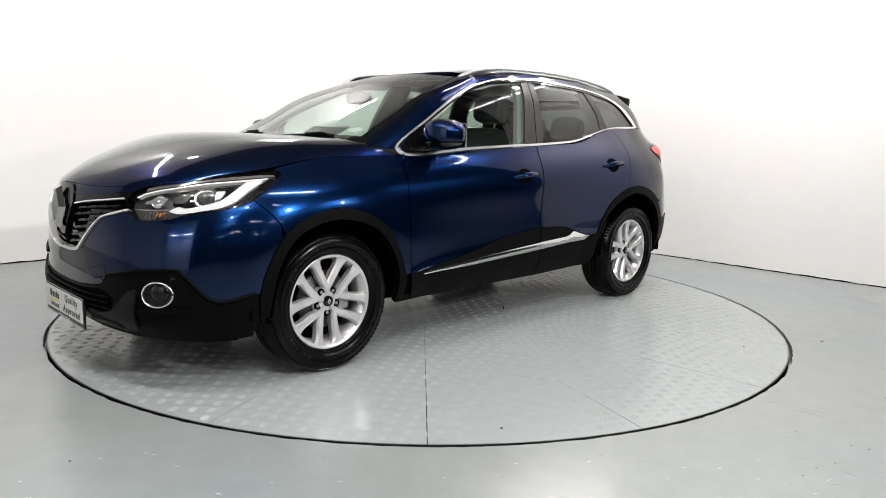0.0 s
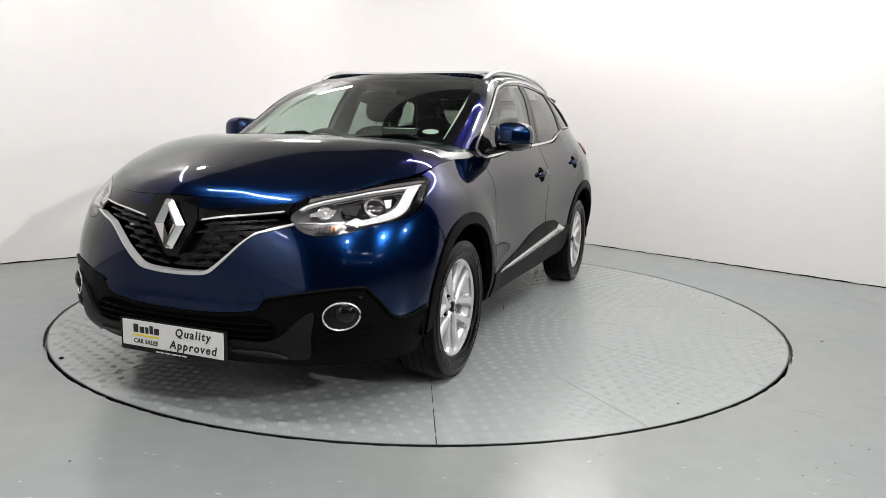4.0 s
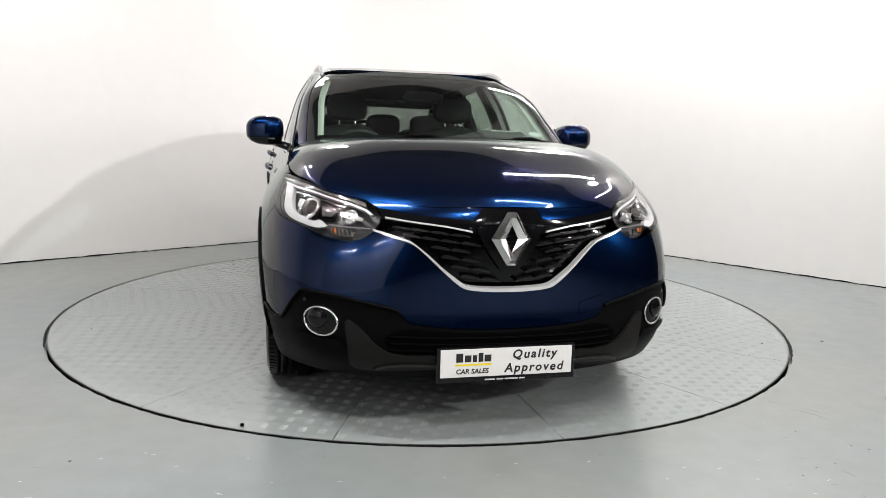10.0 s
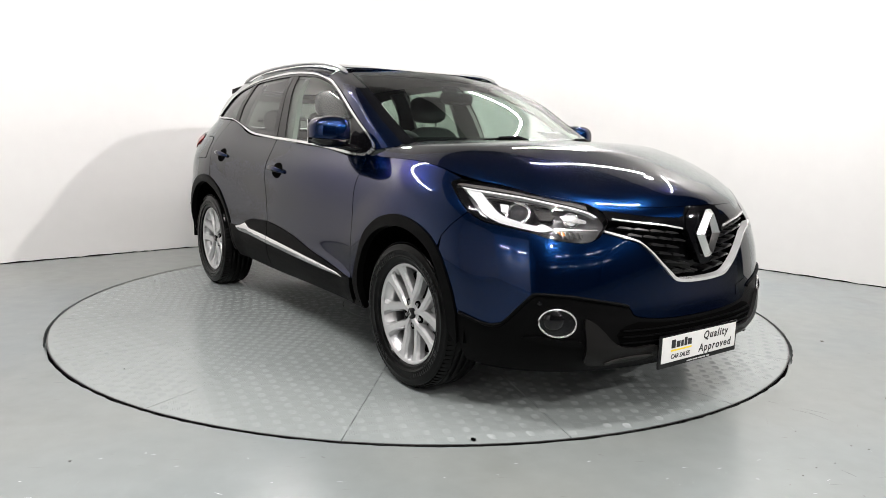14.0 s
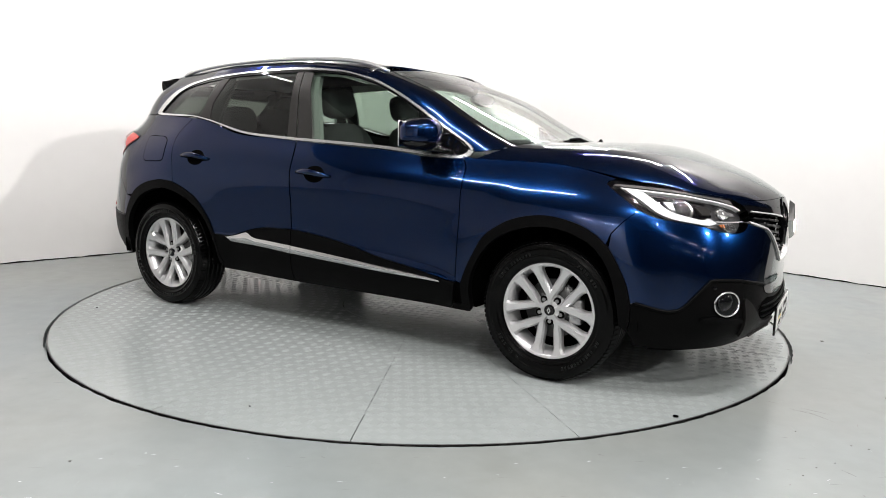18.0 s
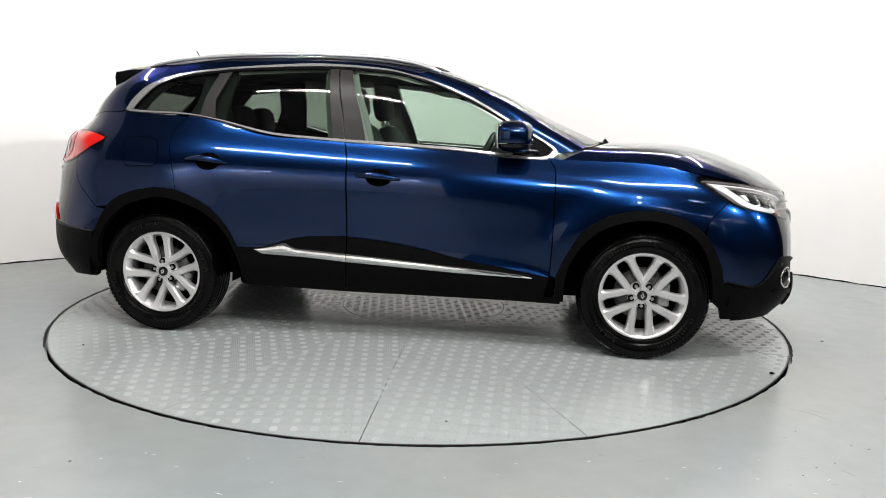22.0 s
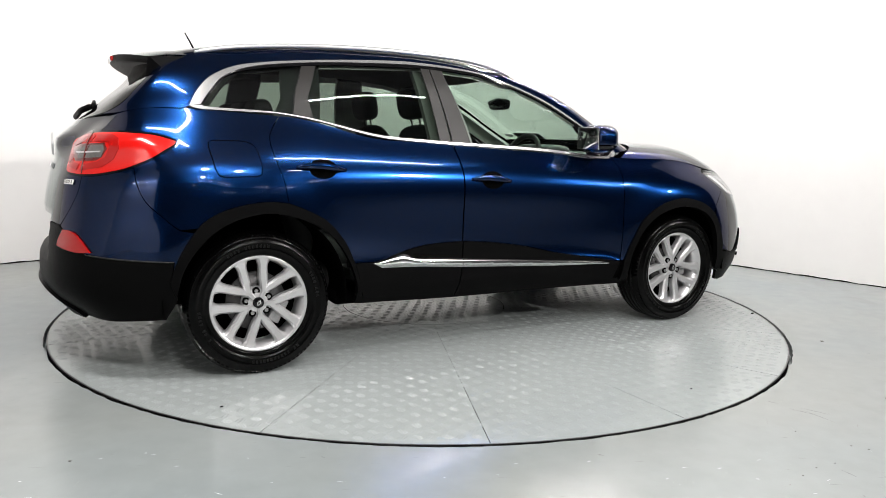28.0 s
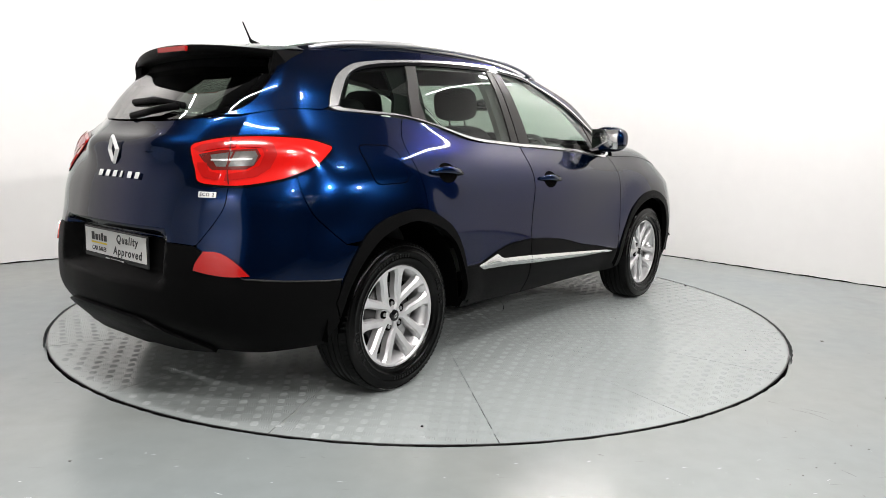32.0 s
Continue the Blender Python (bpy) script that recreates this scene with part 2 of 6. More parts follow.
CABIN_ROWS = [
    column((1.12, 0, 1.120), (.85, 0, 1.237), (.54, 0, 1.392), (.22, 0, 1.517)),
    column((1.09, .35, 1.117), (.83, .33, 1.234), (.525, .31, 1.389), (.20, .29, 1.513)),
    column((.995, .692, 1.092), (.775, .670, 1.215), (.500, .640, 1.368), (.15, .570, 1.492)),
    column((.80, .778, 1.03), (.56, .745, 1.18), (.33, .697, 1.32), (.06, .615, 1.468)),
    column((.30, .80, 1.058), (.15, .755, 1.22), (0, .70, 1.37), (-.12, .618, 1.505)),
    column((-.40, .79, 1.10), (-.42, .745, 1.25), (-.44, .69, 1.395), (-.45, .605, 1.532)),
    column((-1.0, .765, 1.175), (-1.0, .725, 1.285), (-1.0, .67, 1.40), (-1.0, .588, 1.525)),
    column((-1.38, .735, 1.21), (-1.37, .69, 1.30), (-1.35, .635, 1.395), (-1.32, .55, 1.50)),
    column((-1.70, .675, 1.23), (-1.685, .637, 1.315), (-1.65, .592, 1.395), (-1.595, .52, 1.475)),
    column((-1.895, .525, 1.20), (-1.835, .508, 1.29), (-1.752, .492, 1.375), (-1.68, .45, 1.465)),
    column((-2.012, .27, 1.17), (-1.895, .26, 1.275), (-1.78, .25, 1.375), (-1.73, .24, 1.48)),
    column((-2.03, 0, 1.165), (-1.905, 0, 1.275), (-1.79, 0, 1.38), (-1.74, 0, 1.485)),
]


def flank(x, z):
    """The hollow along the doors below the shoulder, less the flare round the wheel arches and the swell at the tail lamps."""
    along = np.clip((1.0 - x) / 0.5, 0, 1) * np.clip((x + 1.15) / 0.6, 0, 1)
    hollow = 0.005 * np.exp(-((z - 0.66 + 0.04 * x) / 0.12) ** 2) * along * along * (3 - 2 * along)
    flare = sum(0.010 * ramp(.64, .47, np.hypot(x - wx, (z - .34) * 1.04)) for wx in (1.300, -1.300))
    bulge = 0.036 * np.exp(-((z - 1.07) / 0.062) ** 2) * ramp(-1.64, -1.79, x)
    return hollow - flare - bulge


BODY, CABIN = Net(BODY_ROWS, flank), Net(CABIN_ROWS)


class Patch:
    """A top surface: k runs along its side edge from front to rear, s from the centre line (0) to the edge (1); negative s lies on the other side."""
    def __init__(self, place):
        self.place = place

    def at(self, u, v):
        return self.place(np.asarray(u, float), np.asarray(v, float))

    def normal(self, u, v):
        e = 0.004
        n = np.cross(self.at(u + e, v) - self.at(u - e, v), self.at(u, v + e) - self.at(u, v - e))
        n *= np.sign(n[:, 2:3] + 1e-12)
        return n / np.maximum(np.linalg.norm(n, axis=1, keepdims=True), 1e-9)


def hood_place(k, s):
    a, s1 = np.abs(s), np.sign(s) + (s == 0)
    kk = np.clip(k, -0.05, 1.05)
    edge = BODY.at(3 + 3 * kk, np.full_like(kk, 5.0))
    front = BODY.at(3 * np.clip(a, 0, 1.05), np.full_like(kk, 5.0))
    corner = BODY.at(np.array([3.0]), np.array([5.0]))[0]
    rear_x, rear_z = 0.29 * (1 - a ** 2.4), 0.090 * (1 - a ** 4)
    x = edge[:, 0] + (1 - kk) * (front[:, 0] - corner[0]) + kk * rear_x
    y = (front[:, 1] / corner[1]) * edge[:, 1]
    crest = .27 + .30 * kk
    plateau = 0.011 * ramp(crest + .11, crest - .07, a) * np.clip(kk * 6, 0, 1) * np.clip((1 - kk) * 4, 0, 1)
    z = plateau + edge[:, 2] + (1 - kk) * (front[:, 2] - corner[2]) + kk * rear_z + 4 * kk * (1 - kk) * 0.045 * (1 - a ** 2) + 0.004 * np.exp(-((a - .60) / .085) ** 2) * np.clip(kk * 5, 0, 1) * np.clip((1 - kk) * 4, 0, 1)
    return np.stack([x, s1 * y, z], 1)


ROOF_TOP = np.array([(.30, 1.49), (.22, 1.515), (-.1, 1.558), (-.3, 1.575), (-.5, 1.584), (-.75, 1.585), (-1.0, 1.578), (-1.3, 1.556), (-1.5, 1.532), (-1.74, 1.48), (-1.9, 1.43)])


def roof_place(k, s):
    a = np.abs(s)
    edge = CABIN.at(2 + 6 * np.clip(k, -0.02, 1.02), np.full_like(k, 3.0))
    bow = np.where(k < 0.5, 0.08 * np.clip(1 - k / 0.35, 0, 1) ** 1.5, -0.12 * np.clip((k - 0.55) / 0.45, 0, 1) ** 1.5)
    x = edge[:, 0] + bow * (1 - a ** 2)
    top = np.interp(-x, -ROOF_TOP[:, 0], ROOF_TOP[:, 1])
    z = edge[:, 2] + (top - edge[:, 2]) * (1 - a ** 8)
    return np.stack([x, s * edge[:, 1], z], 1)


HOOD, ROOF = Patch(hood_place), Patch(roof_place)

# ---- mesh helpers ----
from mathutils.geometry import delaunay_2d_cdt


def part(name, bm, mat, parent, label="", smooth=True):
    """Links a bmesh as one mesh under a thing or a part."""
    me = bpy.data.meshes.new(name)
    bm.normal_update()
    bm.to_mesh(me)
    bm.free()
    me.materials.append(mat)
    if smooth:
        for f in me.polygons:
            f.use_smooth = True
    ob = new(name, me)
    ob.parent = parent
    if label:
        ob["label"] = label
    return ob


def raw_part(name, verts, faces, mat, parent, label="", normals=None, smooth=True):
    me = bpy.data.meshes.new(name)
    me.from_pydata([tuple(v) for v in verts], [], faces)
    me.materials.append(mat)
    if smooth:
        for f in me.polygons:
            f.use_smooth = True
    me.update()
    if normals is not None:
        me.normals_split_custom_set_from_vertices([tuple(n) for n in normals])
    ob = new(name, me)
    ob.parent = parent
    if label:
        ob["label"] = label
    return ob


def spline(points, closed=True, per=6):
    """A smooth closed or open line through 2D control points; a point given twice in a row stays a sharp corner."""
    p = [np.array(q, float) for q in points]
    n = len(p)
    out = []
    for i in range(n if closed else n - 1):
        a, b, c, d = (p[(i + j) % n] if closed else p[min(max(i + j, 0), n - 1)] for j in (-1, 0, 1, 2))
        if np.allclose(b, c):
            continue
        if np.allclose(a, b):
            a = 2 * b - c
        if np.allclose(c, d):
            d = 2 * c - b
        for f in np.linspace(0, 1, per, endpoint=False):
            out.append(0.5 * (2 * b + (c - a) * f + (2 * a - 5 * b + 4 * c - d) * f ** 2 + (3 * b - a - 3 * c + d) * f ** 3))
    if not closed:
        out.append(p[-1])
    return np.array(out)


def inside(poly, q):
    x, y = q[:, 0], q[:, 1]
    r = np.zeros(len(q), bool)
    n = len(poly)
    for i in range(n):
        (x1, y1), (x2, y2) = poly[i], poly[(i + 1) % n]
        hit = ((y1 > y) != (y2 > y)) & (x < (x2 - x1) * (y - y1) / (y2 - y1 + 1e-15) + x1)
        r ^= hit
    return r


def resample(poly, step):
    out = []
    for i in range(len(poly)):
        a, b = poly[i], poly[(i + 1) % len(poly)]
        n = max(1, int(round(np.linalg.norm(b - a) / step)))
        for j in range(n):
            out.append(a + (b - a) * j / n)
    return np.array(out)


def fill(poly, step):
    """Triangles that fill a 2D outline, with an even lattice of points inside."""
    poly = resample(poly, step)
    keep = [poly[0]]
    for q in poly[1:]:
        if np.linalg.norm(q - keep[-1]) > step * 0.2:
            keep.append(q)
    if np.linalg.norm(keep[0] - keep[-1]) < step * 0.2:
        keep.pop()
    poly = np.array(keep)
    lo, hi = poly.min(0), poly.max(0)
    xs, ys = np.arange(lo[0], hi[0] + step, step), np.arange(lo[1], hi[1] + step, step * 0.87)
    gx, gy = np.meshgrid(xs, ys)
    gx = gx + (np.arange(len(ys)) % 2)[:, None] * step / 2
    g = np.stack([gx.ravel(), gy.ravel()], 1)
    g = g[inside(poly, g)]
    if len(g):
        a, b = poly, np.roll(poly, -1, 0)
        ab = b - a
        t = np.clip(((g[:, None] - a) * ab).sum(2) / np.maximum((ab ** 2).sum(1), 1e-12), 0, 1)
        d = np.linalg.norm(g[:, None] - (a + t[..., None] * ab), axis=2).min(1)
        g = g[d > step * 0.45]
    pts = np.concatenate([poly, g]) if len(g) else poly
    n = len(poly)
    v, _, f, *_ = delaunay_2d_cdt([Vector(q) for q in pts], [(i, (i + 1) % n) for i in range(n)], [list(range(n))], 1, 1e-7)
    return np.array([tuple(q) for q in v]), [tuple(q) for q in f]


def unit(n):
    return n / np.maximum(np.linalg.norm(n, axis=1, keepdims=True), 1e-9)


def even_normals(surf, us, vs, axes, degree):
    """Normals that change evenly over a pressed panel or a pane, by the place on it."""
    ia, ib = "xyz".index(axes[0]), "xyz".index(axes[1])

    def terms(p):
        return np.stack([p[:, ia] ** i * (p[:, ib] - .8) ** j for i in range(degree + 1) for j in range(degree + 1 - i)], 1)
    gu, gv = (g.ravel() for g in np.meshgrid(np.linspace(*us, 60), np.linspace(*vs, 40), indexing="ij"))
    fitted = np.linalg.lstsq(terms(surf.at(gu, gv)), surf.normal(gu, gv), rcond=None)[0]
    return lambda u, v: unit(terms(surf.at(u, v)) @ fitted)


SCREEN_EVEN = even_normals(CABIN, (-1.8, 1.8), (0.0, 2.95), "yz", 3)
PANE_EVEN = even_normals(CABIN, (2.9, 7.4), (.1, 2.6), "xz", 3)
DOOR_EVEN = even_normals(BODY, (5.6, 10.6), (2.0, 4.97), "xz", 6)
BONNET_EVEN = even_normals(HOOD, (.08, .98), (-.97, .97), "xy", 6)


def door_shade(u, v):
    x = BODY.at(u, v)[:, 0]
    w = (ramp(.93, .70, x) * ramp(-1.12, -.90, x))[:, None]
    return unit(DOOR_EVEN(u, v) * w + BODY.normal(u, v) * (1 - w))


def bonnet_shade(k, s):
    """The bonnet rolls over into the nose without a crease."""
    even = (ramp(.10, .22, k) * ramp(1.0, .90, np.abs(s)))[:, None]
    flip = np.stack([np.ones_like(s), np.where(s < 0, -1.0, 1.0), np.ones_like(s)], 1)
    w = (0.5 * ramp(.13, 0, k) * ramp(.66, .5, np.abs(s)))[:, None]
    plain = unit(BONNET_EVEN(k, s) * even + HOOD.normal(k, s) * (1 - even))
    return unit(plain * (1 - w) + BODY.normal(3 * np.abs(s), np.full_like(s, 4.8)) * flip * w)


def nose_shade(u, v):
    w = (0.5 * ramp(4.45, 5.0, v))[:, None]
    return unit(BODY.normal(u, np.minimum(v, 4.8)) * (1 - w) + HOOD.normal(np.full_like(u, .01), np.clip(u / 3, -1, 1)) * w)


def seam_table():
    """Normals shared by the rear quarter and the cabin side along the line where they meet."""
    ub, uc = np.linspace(9.9, 13.0, 60), np.linspace(7.0, 9.25, 60)
    b, c = BODY.at(ub, np.full(60, 4.97)), CABIN.at(uc, np.full(60, .03))
    nb, nc = BODY.normal(ub, np.full(60, 4.97)), CABIN.normal(uc, np.full(60, .03))
    xs = np.linspace(-1.90, -1.20, 50)
    return xs, unit(np.stack([np.interp(xs, b[::-1, 0], nb[::-1, k]) + np.interp(xs, c[::-1, 0], nc[::-1, k]) for k in range(3)], 1))


SEAM_X, SEAM_N = seam_table()


def seam_blend(surf, u, v, w):
    x = surf.at(u, v)[:, 0]
    n = np.stack([np.interp(x, SEAM_X, SEAM_N[:, k]) for k in range(3)], 1)
    return unit(surf.normal(u, v) * (1 - w[:, None]) + n * w[:, None])


def quarter_shade(u, v):
    return seam_blend(BODY, u, v, ramp(4.25, 4.98, v) * ramp(10.0, 10.5, u))


def frame_shade(u, v):
    return seam_blend(CABIN, u, v, ramp(.9, .02, v) * ramp(7.3, 7.8, u))


SCALE = {id(BODY): (0.30, 0.17), id(CABIN): (0.38, 0.14), id(HOOD): (1.0, 0.75), id(ROOF): (1.9, 0.58)}


def inset(poly, d):
    """The outline drawn in by d."""
    if not d:
        return poly
    area = 0.5 * np.sum(poly[:, 0] * np.roll(poly[:, 1], -1) - np.roll(poly[:, 0], -1) * poly[:, 1])
    t = np.roll(poly, -1, 0) - np.roll(poly, 1, 0)
    t = t / np.maximum(np.linalg.norm(t, axis=1, keepdims=True), 1e-9)
    return poly + np.stack([-t[:, 1], t[:, 0]], 1) * (d * np.sign(area))


def line(*points):
    """A smooth open run of control points, one stretch of an outline."""
    return spline(points, closed=False, per=5) if len(points) > 2 else np.array(points, float)


def outline(*runs):
    return np.concatenate([np.asarray(r, float) for r in runs])


def from_side(*points):
    """Body parameters of points given as x, z seen from the side."""
    return BODY.inverse(line(*points), "xz", 3.2, 12.6)


def twin(run, centre):
    """A half outline and its mirror image about the parameter of the centre line, as one closed outline."""
    run = np.asarray(run, float)
    back = run[::-1] * (-1, 1) + (2 * centre, 0)
    return np.concatenate([run, back])


def skin(name, surf, border, mat, parent, sign=1, off=0.0, thick=0.006, step=0.03, label="", gap=0.0, shade=None):
    """A panel of the car's skin: the region inside a border in the surface's own parameters, off metres proud of it,
    with turned-in edges of the given depth. sign -1 builds it on the other side."""
    su, sv = SCALE[id(surf)]
    poly = np.array(border, float) * (su, sv)
    keep = [poly[0]]
    for r in poly[1:]:
        if np.linalg.norm(r - keep[-1]) > 0.002:
            keep.append(r)
    if np.linalg.norm(keep[0] - keep[-1]) < 0.002:
        keep.pop()
    poly = resample(np.array(keep), min(step, 0.02)) if step > 0.02 else np.array(keep)
    q, tris = fill(inset(poly, gap), step)
    uv = q / (su, sv)
    n = surf.normal(uv[:, 0], uv[:, 1])
    p = surf.at(uv[:, 0], uv[:, 1]) + n * off
    edges = {}
    for t in tris:
        for a, b in ((t[0], t[1]), (t[1], t[2]), (t[2], t[0])):
            if (b, a) in edges:
                del edges[(b, a)]
            else:
                edges[(a, b)] = 1
    a, b, c = tris[0]
    flip = np.dot(np.cross(p[b] - p[a], p[c] - p[a]), n[a]) < 0
    verts, norms, faces = list(p), list(n if shade is None else shade(uv[:, 0], uv[:, 1])), [t[::-1] if flip else t for t in tris]
    if thick:
        index = {}
        for a, b in edges:
            o = np.cross(p[b] - p[a], n[a])
            o = o / max(np.linalg.norm(o), 1e-9) * (-1 if flip else 1)
            for k in (a, b):
                if k not in index:
                    index[k] = len(verts)
                    verts += [p[k], p[k] - n[k] * thick]
                    norms += [o, o]
            ia, ib = index[a], index[b]
            fc = (ia, ia + 1, ib + 1, ib)
            faces.append(fc[::-1] if flip else fc)
    verts, norms = np.array(verts), np.array(norms)
    if sign < 0:
        verts, norms = verts * (1, -1, 1), norms * (1, -1, 1)
        faces = [f[::-1] for f in faces]
    return raw_part(name, verts, faces, mat, parent, label, norms)


def place_on(surf, u, v, sign=1, off=0.0):
    """A pose on the surface: z outwards, x level, y up."""
    p, n = surf.at(np.array([u]), np.array([v]))[0], surf.normal(np.array([u]), np.array([v]))[0]
    flip = np.array([1, sign, 1.0])
    p, n = Vector((p + n * off) * flip), Vector(n * flip)
    x = Vector((0, 0, 1)).cross(n).normalized()
    y = n.cross(x)
    return Matrix(((x.x, y.x, n.x, p.x), (x.y, y.y, n.y, p.y), (x.z, y.z, n.z, p.z), (0, 0, 0, 1)))


def rod(bm, points, radius, seg=8, closed=False, flat=1.0):
    """A tube along points; flat < 1 squashes it in its second direction."""
    pts = [Vector(q) for q in points]
    n = len(pts)
    rings = []
    for i, q in enumerate(pts):
        a = pts[(i - 1) % n] if closed or i else q
        b = pts[(i + 1) % n] if closed or i < n - 1 else q
        d = (b - a).normalized()
        s = d.cross(Vector((0, 0, 1)))
        s = s.normalized() if s.length > 1e-4 else Vector((0, 1, 0))
        w = s.cross(d)
        r = radius(i / (n - 1)) if callable(radius) else radius
        rings.append([bm.verts.new(q + s * math.cos(2 * math.pi * k / seg) * r + w * math.sin(2 * math.pi * k / seg) * r * flat) for k in range(seg)])
    for i in range(n if closed else n - 1):
        a, b = rings[i], rings[(i + 1) % n]
        for k in range(seg):
            bm.faces.new((a[k], a[(k + 1) % seg], b[(k + 1) % seg], b[k]))
    if not closed:
        bm.faces.new(rings[0][::-1])
        bm.faces.new(rings[-1])
    bmesh.ops.recalc_face_normals(bm, faces=bm.faces)
    return bm


def box(bm, x0, x1, y0, y1, z0, z1, bevel=0.0, seg=2, m=None):
    r = bmesh.ops.create_cube(bm, size=1)["verts"]
    for v in r:
        v.co = Vector(((x0 + x1) / 2 + v.co.x * (x1 - x0), (y0 + y1) / 2 + v.co.y * (y1 - y0), (z0 + z1) / 2 + v.co.z * (z1 - z0)))
    if bevel:
        es = list({e for v in r for e in v.link_edges})
        b = bmesh.ops.bevel(bm, geom=es, offset=bevel, segments=seg, affect="EDGES", profile=0.5)
        r = list({v for f in b["faces"] for v in f.verts} | {v for v in r if v.is_valid})
    if m is not None:
        bmesh.ops.transform(bm, matrix=m, verts=r)
    return bm


def lathe(bm, profile, seg=48, axis="y"):
    """Turns a profile of (radius, along) about the y axis."""
    rings = []
    for r, a in profile:
        rings.append([bm.verts.new((r * math.cos(2 * math.pi * k / seg), a, r * math.sin(2 * math.pi * k / seg))) for k in range(seg)])
    for a, b in zip(rings, rings[1:]):
        for k in range(seg):
            bm.faces.new((a[k], a[(k + 1) % seg], b[(k + 1) % seg], b[k]))
    bmesh.ops.recalc_face_normals(bm, faces=bm.faces)
    return bm

import itertools

# ---- the hall ----
def slab(name, p, q, z0, z1, thick, mat):
    """A wall from p to q (the room lies to the left of the way from p to q)."""
    p, q = Vector((p[0], p[1], 0)), Vector((q[0], q[1], 0))
    d = (q - p).normalized()
    n = Vector((d.y, -d.x, 0)) * thick
    bm = bmesh.new()
    lo = [bm.verts.new(v + Vector((0, 0, z0))) for v in (p, q, q + n, p + n)]
    hi = [bm.verts.new(v + Vector((0, 0, z1))) for v in (p, q, q + n, p + n)]
    bm.faces.new(lo[::-1])
    bm.faces.new(hi)
    for i in range(4):
        bm.faces.new((lo[i], lo[(i + 1) % 4], hi[(i + 1) % 4], hi[i]))
    return tagged(part(name, bm, mat, None, smooth=False), kind="structure")


# two straight walls joined by a rounded corner
CORNER = Vector((0.357, 4.48))
LEFT_END, RIGHT_END = Vector((-9.95, -4.57)), Vector((4.607, -0.004))
COVE = 1.5
to_left, to_right = (LEFT_END - CORNER).normalized(), (RIGHT_END - CORNER).normalized()
LEFT_TAN, RIGHT_TAN = CORNER + to_left * COVE, CORNER + to_right * COVE
tagged(slab("wall_west", LEFT_TAN, LEFT_END, -0.1, CEILING_Z, 0.2, WALL), "white painted hall wall meeting the grey floor", "wall")
tagged(slab("wall_east", RIGHT_END, RIGHT_TAN, -0.1, CEILING_Z, 0.2, WALL), "white painted hall wall meeting the grey floor", "wall")
bm = bmesh.new()
prev = None
for f in np.linspace(0, 1, 25):
    q = RIGHT_TAN * (1 - f) ** 2 + CORNER * 2 * f * (1 - f) + LEFT_TAN * f ** 2
    d = ((CORNER - RIGHT_TAN) * (1 - f) + (LEFT_TAN - CORNER) * f).normalized()
    n = Vector((d.y, -d.x)) * 0.2
    ring = [bm.verts.new((*k, z)) for k in (q, q + n) for z in (-0.1, CEILING_Z)]
    if prev:
        bm.faces.new((prev[0], ring[0], ring[1], prev[1]))
        bm.faces.new((prev[2], prev[3], ring[3], ring[2]))
    prev = ring
bmesh.ops.recalc_face_normals(bm, faces=bm.faces)
tagged(part("wall_corner", bm, WALL, None), "white rounded corner between two hall walls", "wall", kind="structure")
DARKWALL = material("dark_grey_wall", (0.045, 0.045, 0.05), 0.8, 0, 0, 0.15, 4)
tagged(slab("wall_south", tuple(LEFT_END), (-7.5, -8.2), -0.1, CEILING_Z, 0.2, WALL), "white painted hall wall", "wall")
tagged(slab("wall_south_end", (-7.5, -8.2), (-1.8, -9.0), -0.1, CEILING_Z, 0.2, WALL), "white painted hall wall", "wall")
# past the white bay the hall goes on, dark, with rows of tubes
for name, p, q in (("wall_return", (-1.8, -9.0), (-1.8, -15.0)), ("wall_back", (-1.8, -15.0), (11.5, -15.0)), ("wall_side", (11.5, -15.0), (11.5, 1.5)), ("wall_far", (11.5, 1.5), (4.9, 0.2))):
    tagged(slab(name, p, q, -0.1, CEILING_Z, 0.2, DARKWALL), "dark grey hall wall", "wall")
bm = bmesh.new()
box(bm, -10.3, 11.9, -15.4, 5.0, CEILING_Z, CEILING_Z + 0.2)
tagged(part("ceiling", bm, CEIL, None, smooth=False), "dark grey ceiling above the hall", "ceiling", kind="structure")

RING = 2.264
bm = bmesh.new()
edge_noise = random.Random(5)
hole = []
for a in np.linspace(0, 2 * math.pi, 384, endpoint=False):
    r = RING + 0.011 + edge_noise.uniform(-0.003, 0.003) + 0.004 * noise.noise((math.cos(a) * 9, math.sin(a) * 9, 3))
    hole.append(bm.verts.new((math.cos(a) * r, math.sin(a) * r, 0)))
outer = [bm.verts.new((math.cos(a) * 14, math.sin(a) * 14 - 2, 0)) for a in np.linspace(0, 2 * math.pi, 384, endpoint=False)]
low = [bm.verts.new((v.co.x, v.co.y, -0.06)) for v in hole]
for i in range(384):
    j = (i + 1) % 384
    bm.faces.new((hole[i], outer[i], outer[j], hole[j]))
    bm.faces.new((hole[i], hole[j], low[j], low[i]))
bm.faces.new(low)
floor_sheet = tagged(part("floor", bm, FLOOR, None, smooth=False), "grey painted concrete floor with light scuffs", "floor", kind="structure")

turntable = tagged(new("turntable"), "round grey turntable of painted tread plate carrying the car", "turntable")
